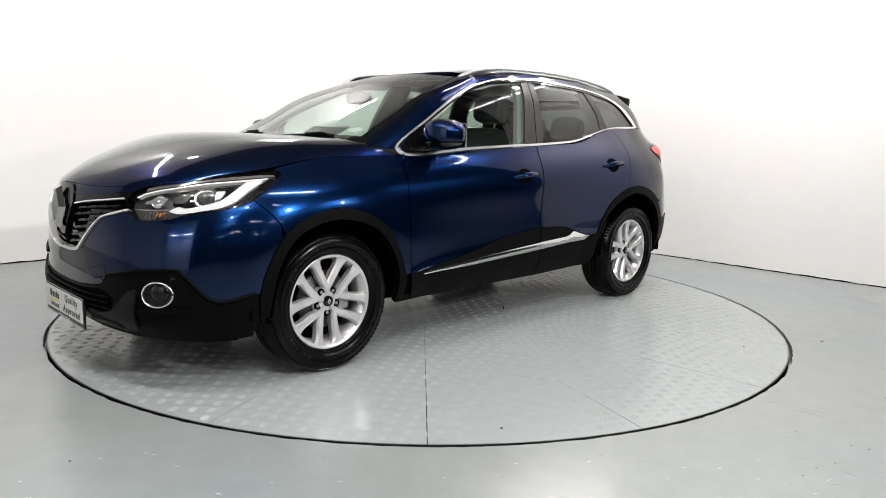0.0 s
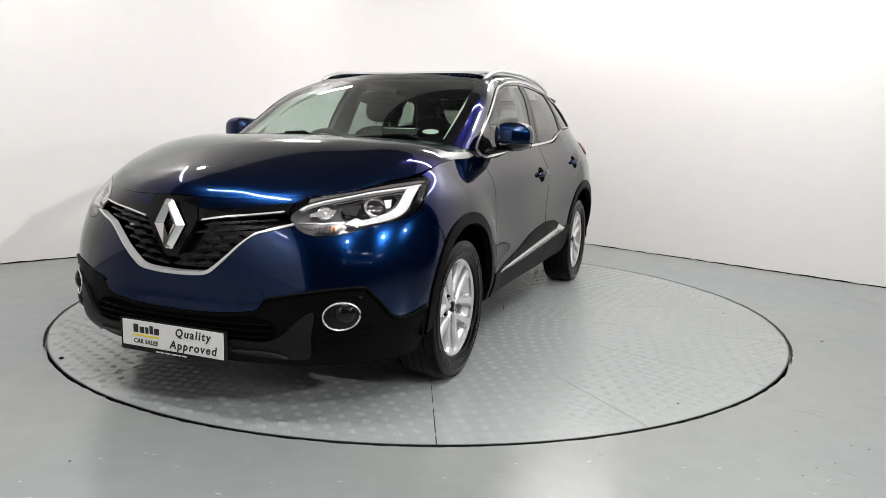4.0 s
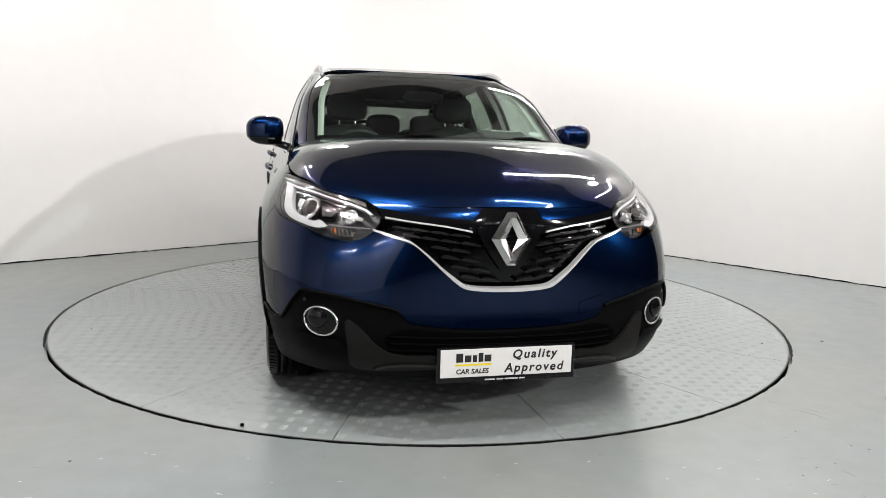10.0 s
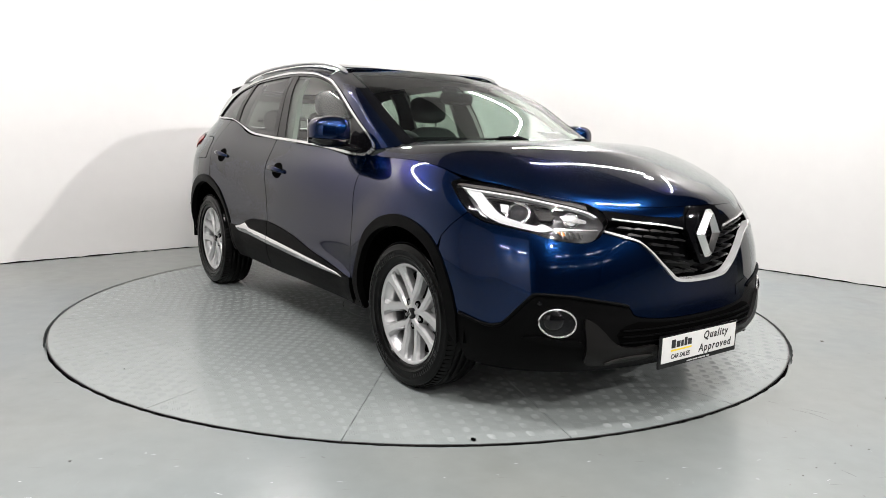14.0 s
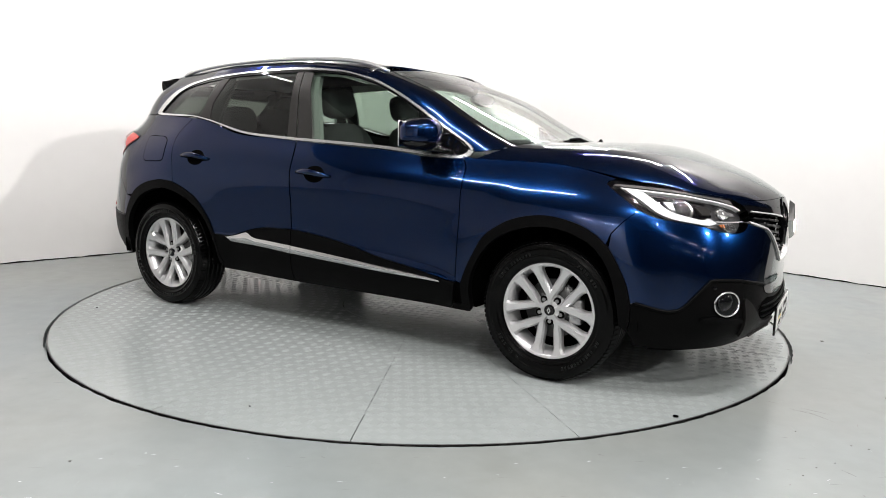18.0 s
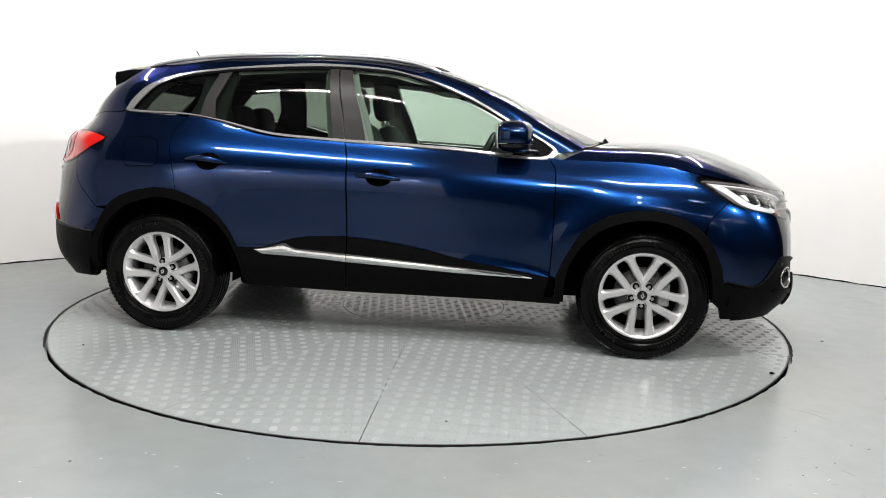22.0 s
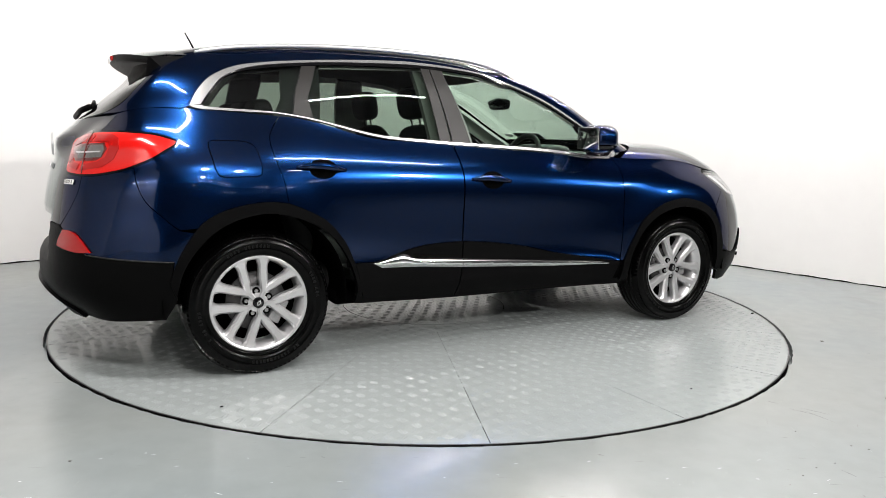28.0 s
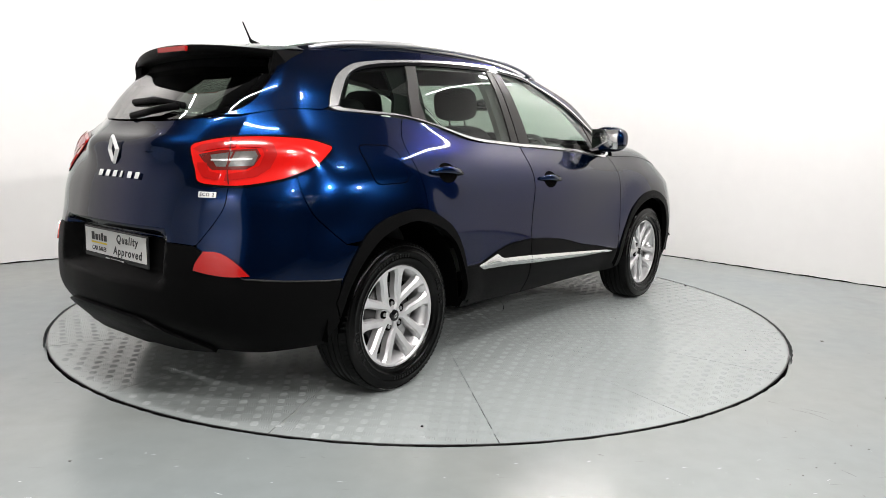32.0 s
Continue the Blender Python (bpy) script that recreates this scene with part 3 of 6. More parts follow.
# sixteen sector plates round a centre disc
SEAM = 2.6
bm = bmesh.new()
lathe(bm, [(0.0001, -0.012), (RING - 0.012, -0.012), (RING - 0.012, -0.001), (RING - 0.006, -0.001), (RING - 0.006, -0.05)], 192)
bmesh.ops.transform(bm, matrix=pose(0, 0, 0, 90, 0, 0), verts=bm.verts)
part("frame_ring", bm, LINER, turntable, "dark rim gap of the turntable", smooth=False)


def sector(r0, r1, a0, a1, n):
    bm = bmesh.new()
    aa = np.linspace(a0, a1, n)
    def ring(z):
        if r0 > 0:
            return [bm.verts.new((r * math.cos(a), r * math.sin(a), z)) for r, seq in ((r1, aa), (r0, aa[::-1])) for a in seq]
        return [bm.verts.new((r1 * math.cos(a), r1 * math.sin(a), z)) for a in aa]
    hi, lo = ring(0.0), ring(-0.010)
    bm.faces.new(hi)
    for i in range(len(hi)):
        j = (i + 1) % len(hi)
        bm.faces.new((hi[j], hi[i], lo[i], lo[j]))
    bmesh.ops.recalc_face_normals(bm, faces=bm.faces)
    return bm


for k in range(16):
    a0 = math.radians(SEAM + 22.5 * k)
    g = 0.0010
    part("deck_plate", sector(0.548, RING - 0.013, a0 + g, a0 + math.radians(22.5) - g, 18), PLATE, turntable, smooth=False)
part("deck_plate", sector(0, 0.544, 0, 2 * math.pi * 95 / 96, 96), PLATE, turntable, smooth=False)
# raised five-bar tread
tv, tf = [], []
CELL = 0.056
# each sector is cut from a sheet that lies at its own angle
for k in range(-1, 16):
    sheet = math.radians((k * 7 % 16) * 11.25)
    cs, sn = math.cos(sheet), math.sin(sheet)
    for i, j in itertools.product(range(-42, 43), repeat=2):
        cx, cy = (i * cs - j * sn) * CELL, (i * sn + j * cs) * CELL
        r = math.hypot(cx, cy)
        if r > RING - 0.04 or abs(r - 0.546) < 0.02 or (r < 0.546) != (k < 0):
            continue
        if k >= 0 and math.floor(((math.degrees(math.atan2(cy, cx)) - SEAM) % 360) / 22.5) != k:
            continue
        turn = sheet + math.radians(45 if (i + j) % 2 else -45)
        c, s = math.cos(turn), math.sin(turn)
        for b in range(5):
            o, ln = (b - 2) * 0.0092, 0.019 - 0.0022 * abs(b - 2)
            base = len(tv)
            for h, w, l in ((0.0, 0.0026, ln), (0.0010, 0.0011, ln - 0.004)):
                for px, py in ((-l, o - w), (l, o - w), (l, o + w), (-l, o + w)):
                    tv.append((cx + c * px - s * py, cy + s * px + c * py, h))
            tf += [(base + 4, base + 5, base + 6, base + 7)] + [(base + q, base + (q + 1) % 4, base + 4 + (q + 1) % 4, base + 4 + q) for q in range(4)]
tread_bars = raw_part("tread", tv, tf, TREAD, turntable, "worn raised bars of the tread plate", smooth=False)
tread_bars["kind"] = "stuff"

bm = bmesh.new()
lathe(bm, [(RING - 0.0125, -0.010), (RING - 0.0125, 0.0004), (RING - 0.006, 0.0004), (RING - 0.006, -0.010)], 192)
bmesh.ops.transform(bm, matrix=pose(0, 0, 0, 90, 0, 0), verts=bm.verts)
part("edge_lip", bm, DARKSTEEL, turntable, "worn steel lip round the turntable", smooth=False)

# thin ragged joint where the walls stand on the floor
rag = random.Random(11)
for a, b in ((LEFT_END, LEFT_TAN), (RIGHT_TAN, RIGHT_END)):
    d = (b - a).normalized()
    n = Vector((d.y, -d.x))
    count = int((b - a).length / 0.05)
    jv, jf = [], []
    for i in range(count + 1):
        q = a + d * ((b - a).length * i / count)
        h = 0.007 + rag.uniform(-0.004, 0.005)
        jv += [(q.x + n.x * 0.006, q.y + n.y * 0.006, 0.0005), (q.x + n.x * 0.002, q.y + n.y * 0.002, h)]
        if i:
            jf.append((2 * i - 2, 2 * i, 2 * i + 1, 2 * i - 1))
    tagged(raw_part("wall_joint", jv, jf, LINER, None, smooth=False), "thin dark joint between the white wall and the floor", "joint", kind="structure")

# scuffs, specks and a flake on the floor
SCUFF = material("dark_scuff", (0.09, 0.088, 0.08), 0.6)
def mark(a, b, width, mat=SCUFF):
    p, q = Vector((*a, 0.0006)), Vector((*b, 0.0006))
    t = (q - p).normalized()
    w = Vector((-t.y, t.x, 0)) * width
    bm = bmesh.new()
    lo = [bm.verts.new(v) for v in (p, p.lerp(q, .5) - w, q, p.lerp(q, .5) + w)]
    hi = bm.verts.new(p.lerp(q, .5) + Vector((0, 0, 0.0006)))
    for i in range(4):
        bm.faces.new((lo[i], lo[(i + 1) % 4], hi))
    part("scuff", bm, mat, floor_sheet, smooth=False)
for a, b, w in (((1.49, -2.41), (1.52, -2.47), .0012), ((1.54, -1.74), (1.58, -1.78), .0014), ((1.65, -1.82), (1.75, -1.90), .0010), ((1.66, -1.86), (1.72, -1.99), .0010), ((1.60, -1.83), (1.69, -1.91), .0008),
                ((1.45, -1.94), (1.42, -2.01), .0010), ((1.81, -1.98), (1.78, -2.04), .0010), ((1.62, -2.45), (1.62, -2.50), .0012), ((-0.36, -2.36), (-0.33, -2.38), .0010), ((0.64, -2.31), (0.67, -2.33), .0010)):
    mark(a, b, w)
PALE = material("pale_scuff", (0.46, 0.48, 0.48), 0.4)
worn = random.Random(21)
for k in range(26):
    wx, wy = worn.uniform(-1.3, 1.5), worn.uniform(-2.72, -2.34)
    if math.hypot(wx, wy) < RING + .05:
        continue
    turn, length = worn.uniform(-.5, .5), worn.uniform(.01, .035)
    mark((wx, wy), (wx + length * math.cos(turn), wy + length * math.sin(turn)), worn.uniform(.0008, .0018), PALE)
specks = random.Random(3)
for gx, gy, gr in ((-1.20, -2.43, .006), (2.34, -0.76, .010), (1.70, -2.24, .004), (1.41, -2.40, .004), (1.33, -2.46, .004), (1.50, -2.36, .003), (1.65, -2.21, .004), (2.12, -1.69, .006), (1.46, -2.60, .003), (1.25, -2.53, .003), (1.50, -2.08, .004)):
    bm = bmesh.new()
    bmesh.ops.create_icosphere(bm, subdivisions=1, radius=gr)
    for v in bm.verts:
        v.co = (v.co.x * specks.uniform(.8, 1.4) + gx, v.co.y * specks.uniform(.6, 1.0) + gy, v.co.z * .4 + gr * .3)
    part("speck", bm, SCUFF, floor_sheet, smooth=False)
# grit on the deck
for gx, gy, gr in ((1.93, -1.10, .012), (-0.7, 1.9, .006), (1.2, 1.75, .006), (-1.6, -1.35, .007), (0.4, -2.0, .005)):
    bm = bmesh.new()
    bmesh.ops.create_icosphere(bm, subdivisions=1, radius=gr)
    for v in bm.verts:
        v.co = (v.co.x * 1.2 + gx, v.co.y * .8 + gy, v.co.z * .5 + gr * .4 + .001)
    part("grit", bm, LINER, turntable, smooth=False)

# ---- the car: skin ----
car = tagged(new("car"), "dark blue metallic five-door crossover parked on the turntable", "car")
BOTH = (1, -1)
RED = material("red_lamp_plastic", (0.50, 0.006, 0.004), 0.15, 0, 0.7)
BRIGHTRED = material("bright_red_lamp", (0.30, 0.004, 0.003), 0.2, 0, 0.5)
GREYLENS = material("smoked_lens", (0.13, 0.125, 0.12), 0.12, 0.2, 1.0, 0.3, 90)
WHITELENS = material("white_light_guide", (0.62, 0.63, 0.64), 0.28, 0.0, 0.4, 0.12, 60)
AMBER = material("amber_bulb", (0.70, 0.20, 0.05), 0.25, 0.2, 0.5)
SILVERGREY = material("grey_pillar_trim", (0.018, 0.017, 0.016), 0.38, spec=0.25)
MIRRORGLASS = material("mirror_glass", (0.85, 0.85, 0.85), 0.02, 1.0)
LENSGLASS = glass_material("lamp_glass", (0.93, 0.93, 0.93))
WHITEPLATE = material("white_plate", (0.66, 0.66, 0.645), 0.35, 0, 0, 0.03, 60)
INK = material("black_ink", (0.01, 0.01, 0.01), 0.5)
YELLOW = material("yellow_ink", (0.80, 0.62, 0.02), 0.5)

# outlines shared by neighbouring panels (side view: x, z)
BELT_FRONT = from_side((-.278, 1.088), (-.1, 1.078), (.162, 1.064), (.42, 1.050), (.625, 1.026), (.80, 1.028))
BELT_REAR = from_side((-1.19, 1.212), (-1.027, 1.187), (-.81, 1.130), (-.67, 1.108), (-.5, 1.100), (-.278, 1.088))
DOOR_FRONT = from_side((.80, 1.040), (.834, .995), (.844, .953), (.847, .764), (.842, .564), (.837, .428))
B_LINE = from_side((-.250, .587), (-.250, .646), (-.255, .947), (-.278, 1.085))
REAR_LINE = from_side((-1.195, .810), (-1.214, .918), (-1.246, 1.02), (-1.255, 1.099), (-1.231, 1.153), (-1.19, 1.207))
SILL_FRONT = from_side((.837, .420), (.758, .427), (.558, .463), (.354, .495), (.150, .540), (-.058, .571), (-.250, .587))
SILL_REAR = from_side((-.250, .587), (-.450, .579), (-.574, .556), (-.700, .515), (-.760, .506), (-.863, .508))
ARCH_REAR = from_side((-.863, .508), (-.915, .613), (-.996, .709), (-1.08, .761), (-1.195, .807), (-1.314, .817), (-1.459, .790), (-1.568, .736), (-1.634, .655), (-1.684, .566), (-1.715, .470))
ARCH_REAR_IN = from_side((-1.685, .42), (-1.655, .526), (-1.589, .628), (-1.492, .711), (-1.37, .756), (-1.251, .764), (-1.11, .725), (-.998, .66), (-.929, .584), (-.876, .485), (-.848, .40), (-.842, .33))
ARCH_FRONT = from_side((.868, .418), (.90, .50), (.93, .56), (.992, .663), (1.084, .731), (1.177, .770), (1.302, .789), (1.425, .773), (1.524, .736), (1.594, .683), (1.64, .622), (1.69, .52), (1.712, .43))
ARCH_FRONT_IN = from_side((1.665, .33), (1.655, .42), (1.628, .534), (1.584, .62), (1.513, .686), (1.385, .732), (1.249, .733), (1.114, .692), (1.02, .623), (.956, .531), (.92, .43), (.915, .29))
WING_SPLIT = line((3.83, 4.01), (4.07, 3.64), (4.23, 3.28))
LAMP_LOW = line((1.54, 4.04), (1.69, 3.72), (1.90, 3.58), (2.12, 3.58), (2.43, 3.63), (2.82, 3.75), (3.22, 3.80), (3.57, 3.86), (3.81, 4.01))
LAMP_TOP = line((4.20, 4.68), (4.15, 4.78), (3.95, 4.89), (3.19, 5.00), (2.58, 5.03), (1.98, 5.06), (1.68, 4.95), (1.54, 4.64), (1.49, 4.28), (1.54, 4.04))
LAMP_OUT = line((3.81, 4.01), (3.98, 4.29), (4.20, 4.68))
GRILLE_LOW = line((0, 2.43), (.24, 2.44), (.49, 2.50), (.62, 2.66), (.77, 2.93), (.95, 3.28), (1.13, 3.56), (1.36, 3.70), (1.60, 3.86))
GRILLE_TOP = outline(line((1.52, 4.70), (1.35, 4.67), (.84, 4.46), (.45, 4.38)), line((.40, 4.42), (.34, 4.78), (.27, 4.97), (0, 5.0)))
CLAD_FRONT = outline(line((0, 1.59), (.18, 1.59), (.63, 1.62), (1.14, 1.73), (1.26, 1.91), (1.34, 2.01), (1.48, 2.07), (1.82, 2.17), (2.26, 2.28), (2.75, 2.33), (2.88, 2.24), (3.08, 1.94), (3.32, 1.54), (3.46, 1.43), (3.62, 1.40), (3.98, 1.50)))
SPLIT_REAR = line((10.84, 2.75), (11.09, 3.08), (11.31, 3.35), (11.50, 3.71), (11.61, 3.99))
GATE_LINE = outline(line((13.02, 2.74), (12.94, 2.87), (12.77, 3.21), (12.66, 3.53), (12.66, 3.88)), line((12.75, 4.2), (12.90, 4.62), (12.90, 5.0)))
GATE_LOW = line((15, 2.78), (14.08, 2.77), (13.27, 2.76), (13.02, 2.74))
CLAD_REAR = line((13.02, 2.73), (12.89, 2.64), (12.58, 2.40), (12.30, 2.16), (12.18, 2.13), (11.72, 2.08), (11.14, 2.03), (10.93, 2.02))


def near(run, lo_x=None, hi_x=None):
    """The points of a run in body parameters whose x lies between the limits."""
    x = BODY.at(run[:, 0], run[:, 1])[:, 0]
    k = np.ones(len(run), bool)
    if lo_x is not None:
        k &= x > lo_x
    if hi_x is not None:
        k &= x < hi_x
    return run[k]


G = 0.0017
bumper = skin("front_bumper", BODY, twin(outline(GRILLE_LOW, LAMP_LOW[2:], WING_SPLIT, near(ARCH_FRONT, 1.60), CLAD_FRONT[::-1]), 0), PAINT, car, gap=G)
TOW = BODY.inverse(spline([(.292, .512), (.300, .520), (.386, .540), (.398, .534), (.400, .500), (.392, .491), (.306, .472), (.294, .478)]), "yz", 0.2, 2.5)
skin("tow_groove", BODY, TOW, LINER, bumper, off=0.0008, thick=0.001, step=.015)
skin("tow_cover", BODY, TOW, PAINT, bumper, off=0.0016, thick=0.002, gap=0.0016, step=.015, label="dark blue tow eye cover")
lower = skin("lower_bumper", BODY, twin(outline(CLAD_FRONT, near(ARCH_FRONT, 1.66)[-3:], [(4.02, .6), (3.86, .1), (2.7, .1), (1.7, .05), (.3, -.1), (0, -.1)]), 0), BLACK, car, off=-0.002, gap=G, label="black textured plastic lower bumper", thick=0.02)
bonnet = skin("bonnet", HOOD, outline([(k, -1.0) for k in np.linspace(0.16, .985, 14)], [(.985, s) for s in np.linspace(-.95, .95, 20)], [(k, 1.0) for k in np.linspace(.985, .16, 14)],
              [(k, s) for s, k in zip(np.linspace(.97, -.97, 60), [-0.008 + 0.178 * max(0, abs(s) - .82) / .15 for s in np.linspace(.97, -.97, 60)])]), PAINT, car, gap=G, step=0.02, shade=bonnet_shade)
nose = skin("bonnet_edge", BODY, twin(outline(GRILLE_TOP[::-1], [(1.66, 4.95), (1.60, 5.0)], [(u, 4.995) for u in np.linspace(1.5, 0, 16)]), 0), PAINT, car, gap=0.0, shade=nose_shade)
roof = skin("roof", ROOF, [(0.012, s) for s in np.linspace(-1, 1, 30)] + [(k, 1.0) for k in np.linspace(.05, .97, 30)] + [(.985, s) for s in np.linspace(1, -1, 30)] + [(k, -1.0) for k in np.linspace(.97, .05, 30)], PAINT, car, gap=0.001)
skin("glass_roof", ROOF, [(0.02, s) for s in np.linspace(-.80, .80, 20)] + [(.60, s) for s in np.linspace(.84, -.84, 20)], GLOSSBLACK, car, off=0.002, label="black panoramic glass roof")
tailgate = skin("tailgate", BODY, twin(outline(GATE_LOW, GATE_LINE, [(u, 5.0) for u in np.linspace(12.75, 15, 12)]), 15), PAINT, car, gap=G)
rear_bumper = skin("rear_bumper", BODY, twin(outline(GATE_LOW, CLAD_REAR, near(ARCH_REAR, -1.8, -1.70), [(10.95, .9), (11.1, .1), (12, 0), (13, 0), (14, .0), (15, .0)]), 15), BLACK, car, off=0.004, gap=G, thick=0.03, label="black textured plastic rear bumper")
skin("rear_skid", BODY, twin(outline(line((15, 1.02), (14.4, 1.0), (13.9, .92), (13.5, .62), (13.15, .25)), [(13.0, .0), (13.6, -.12), (14.1, -.05), (14.3, -.14), (15, -.14)]), 15), BLACK, rear_bumper, off=0.020, thick=0.02, label="black rear skid panel")
skin("windscreen", CABIN, twin(outline([(0, .0), (1.0, .0), (1.72, .03)], line((1.80, .1), (1.82, .5), (1.82, 1.5), (1.82, 2.6), (1.78, 2.9)), [(1.6, 2.97), (1.0, 2.97), (0, 2.97)]), 0), GLASS, car, off=0.001, thick=0.0, label="clear windscreen glass", step=0.04, shade=SCREEN_EVEN)
skin("windscreen_border", CABIN, outline([(-1.84, -.02), (1.84, -.02), (1.84, .20), (1.70, .20), (1.0, .13), (0, .11), (-1.0, .13), (-1.7, .20), (-1.84, .20)]), GLOSSBLACK, car, off=-0.003, thick=0)
skin("windscreen_header", CABIN, outline([(-1.84, 2.78), (0, 2.78), (1.84, 2.78), (1.84, 3.03), (0, 3.03), (-1.84, 3.03)]), GLOSSBLACK, car, off=-0.003, thick=0.004)
for sg in BOTH:
    skin("windscreen_edge", CABIN, outline([(1.80, .0), (1.80, .3), (1.83, 1.5), (1.80, 2.3), (1.72, 2.98), (1.87, 2.97), (2.02, 2.5), (2.07, 1.6), (2.06, .9), (2.02, .0)]), GLOSSBLACK, car, sg, off=-0.003, thick=0.004, label="black windscreen edge band")
skin("cowl", CABIN, twin([(0, -.32), (1.0, -.30), (1.7, -.2), (1.95, -.05), (1.95, .02), (0, .02)], 0), BLACK, car, off=-0.012, label="black plastic scuttle panel below the windscreen")
RGLASS = outline(line((11, .02), (10.28, .01), (9.70, .01), (9.24, .06), (9.01, .26), (8.86, .50), (8.74, .90), (8.68, 1.56)), [(8.66, 2.1), (8.9, 2.28), (10, 2.32), (11, 2.32)])
skin("rear_window", CABIN, twin(RGLASS, 11), REARGLASS, car, off=0.001, thick=0, label="tinted rear window", step=0.04, gap=0.004)
for sg in BOTH:
    skin("rear_window_edge", CABIN, outline(line((10.0, .0), (9.24, .05), (9.01, .25), (8.86, .49), (8.74, .89), (8.67, 1.56)), [(8.65, 2.3), (8.98, 2.3), (9.0, 1.56), (9.06, .95), (9.16, .62), (9.34, .36), (9.7, .14)]), GLOSSBLACK, car, sg, off=-.003, thick=.003, label="black border of the rear window")
skin("window_top_panel", CABIN, twin([(11, 2.04), (10, 2.02), (8.7, 1.98), (8.66, 2.9), (9.2, 3.0), (11, 3.0)], 11), GLOSSBLACK, car, off=-0.002)
CHROME_OUT = line((7.615, .13), (7.53, .93), (7.37, 1.83), (7.08, 2.38), (6.67, 2.56), (6.12, 2.66), (5.23, 2.85), (4.78, 2.87), (4.33, 2.89), (3.6, 2.92), (3.08, 2.90), (2.80, 2.76), (2.67, 2.40), (2.64, 1.9), (2.63, 1.3), (2.60, .75), (2.61, .30), (2.70, .12))
CHROME_IN = line((7.45, .25), (7.42, .45), (7.32, 1.12), (7.20, 1.78), (6.96, 2.17), (6.55, 2.35), (6.12, 2.45), (5.74, 2.54), (5.11, 2.62), (4.78, 2.66), (4.36, 2.69), (3.73, 2.73), (3.30, 2.72), (2.99, 2.58), (2.85, 2.24), (2.80, 1.75), (2.77, 1.25), (2.73, .75), (2.70, .40), (2.75, .22))
CHROME_LOW = line((2.75, .22), (2.86, .14), (3.12, .06), (3.76, .13), (4.19, .13), (4.57, .12), (4.82, .09), (5.08, .06), (5.42, -.02), (5.65, .02), (6.06, .20), (6.45, .29), (6.8, .27), (7.36, .19), (7.45, .25))
CHROME_BASE = line((2.70, .12), (2.80, .05), (2.91, .0), (3.12, -.05), (3.76, .0), (4.19, .01), (4.57, .0), (4.82, -.03), (5.08, -.06), (5.42, -.14), (5.65, -.10), (6.06, .11), (6.45, .20), (6.8, .14), (7.33, .03), (7.51, .02), (7.615, .13))


def drawn_to(run, rim):
    """The inner edge of the chrome: the run drawn towards the rim, less so round the rear end."""
    a, b = run * SCALE[id(CABIN)], rim * SCALE[id(CABIN)]
    near_rim = rim[np.argmin(((a[:, None] - b[None]) ** 2).sum(2), axis=1)]
    k = (.42 - .34 * ramp(6.6, 7.35, run[:, 0]))[:, None]
    return run + (near_rim - run) * k


def trim_shade(u, v):
    """The door trims are rounded: they face up along the top edge and down along the lower one."""
    p = BODY.at(u, v)
    top = np.interp(p[:, 0], (-.767, -.60, -.531, -.417, -.25, .219, .752), (.499, .540, .513, .505, .495, .461, .416))
    low = np.interp(p[:, 0], (-.767, -.719, -.48, -.25, .05, .356, .747), (.494, .474, .465, .449, .434, .419, .408))
    k = np.clip((p[:, 2] - low) / np.maximum(top - low, .004) * 2 - 1, -1, 1)
    n = BODY.normal(u, v)
    n[:, 2] += np.where(k > -.25, .05 + .55 * k, -.9)
    return unit(n)


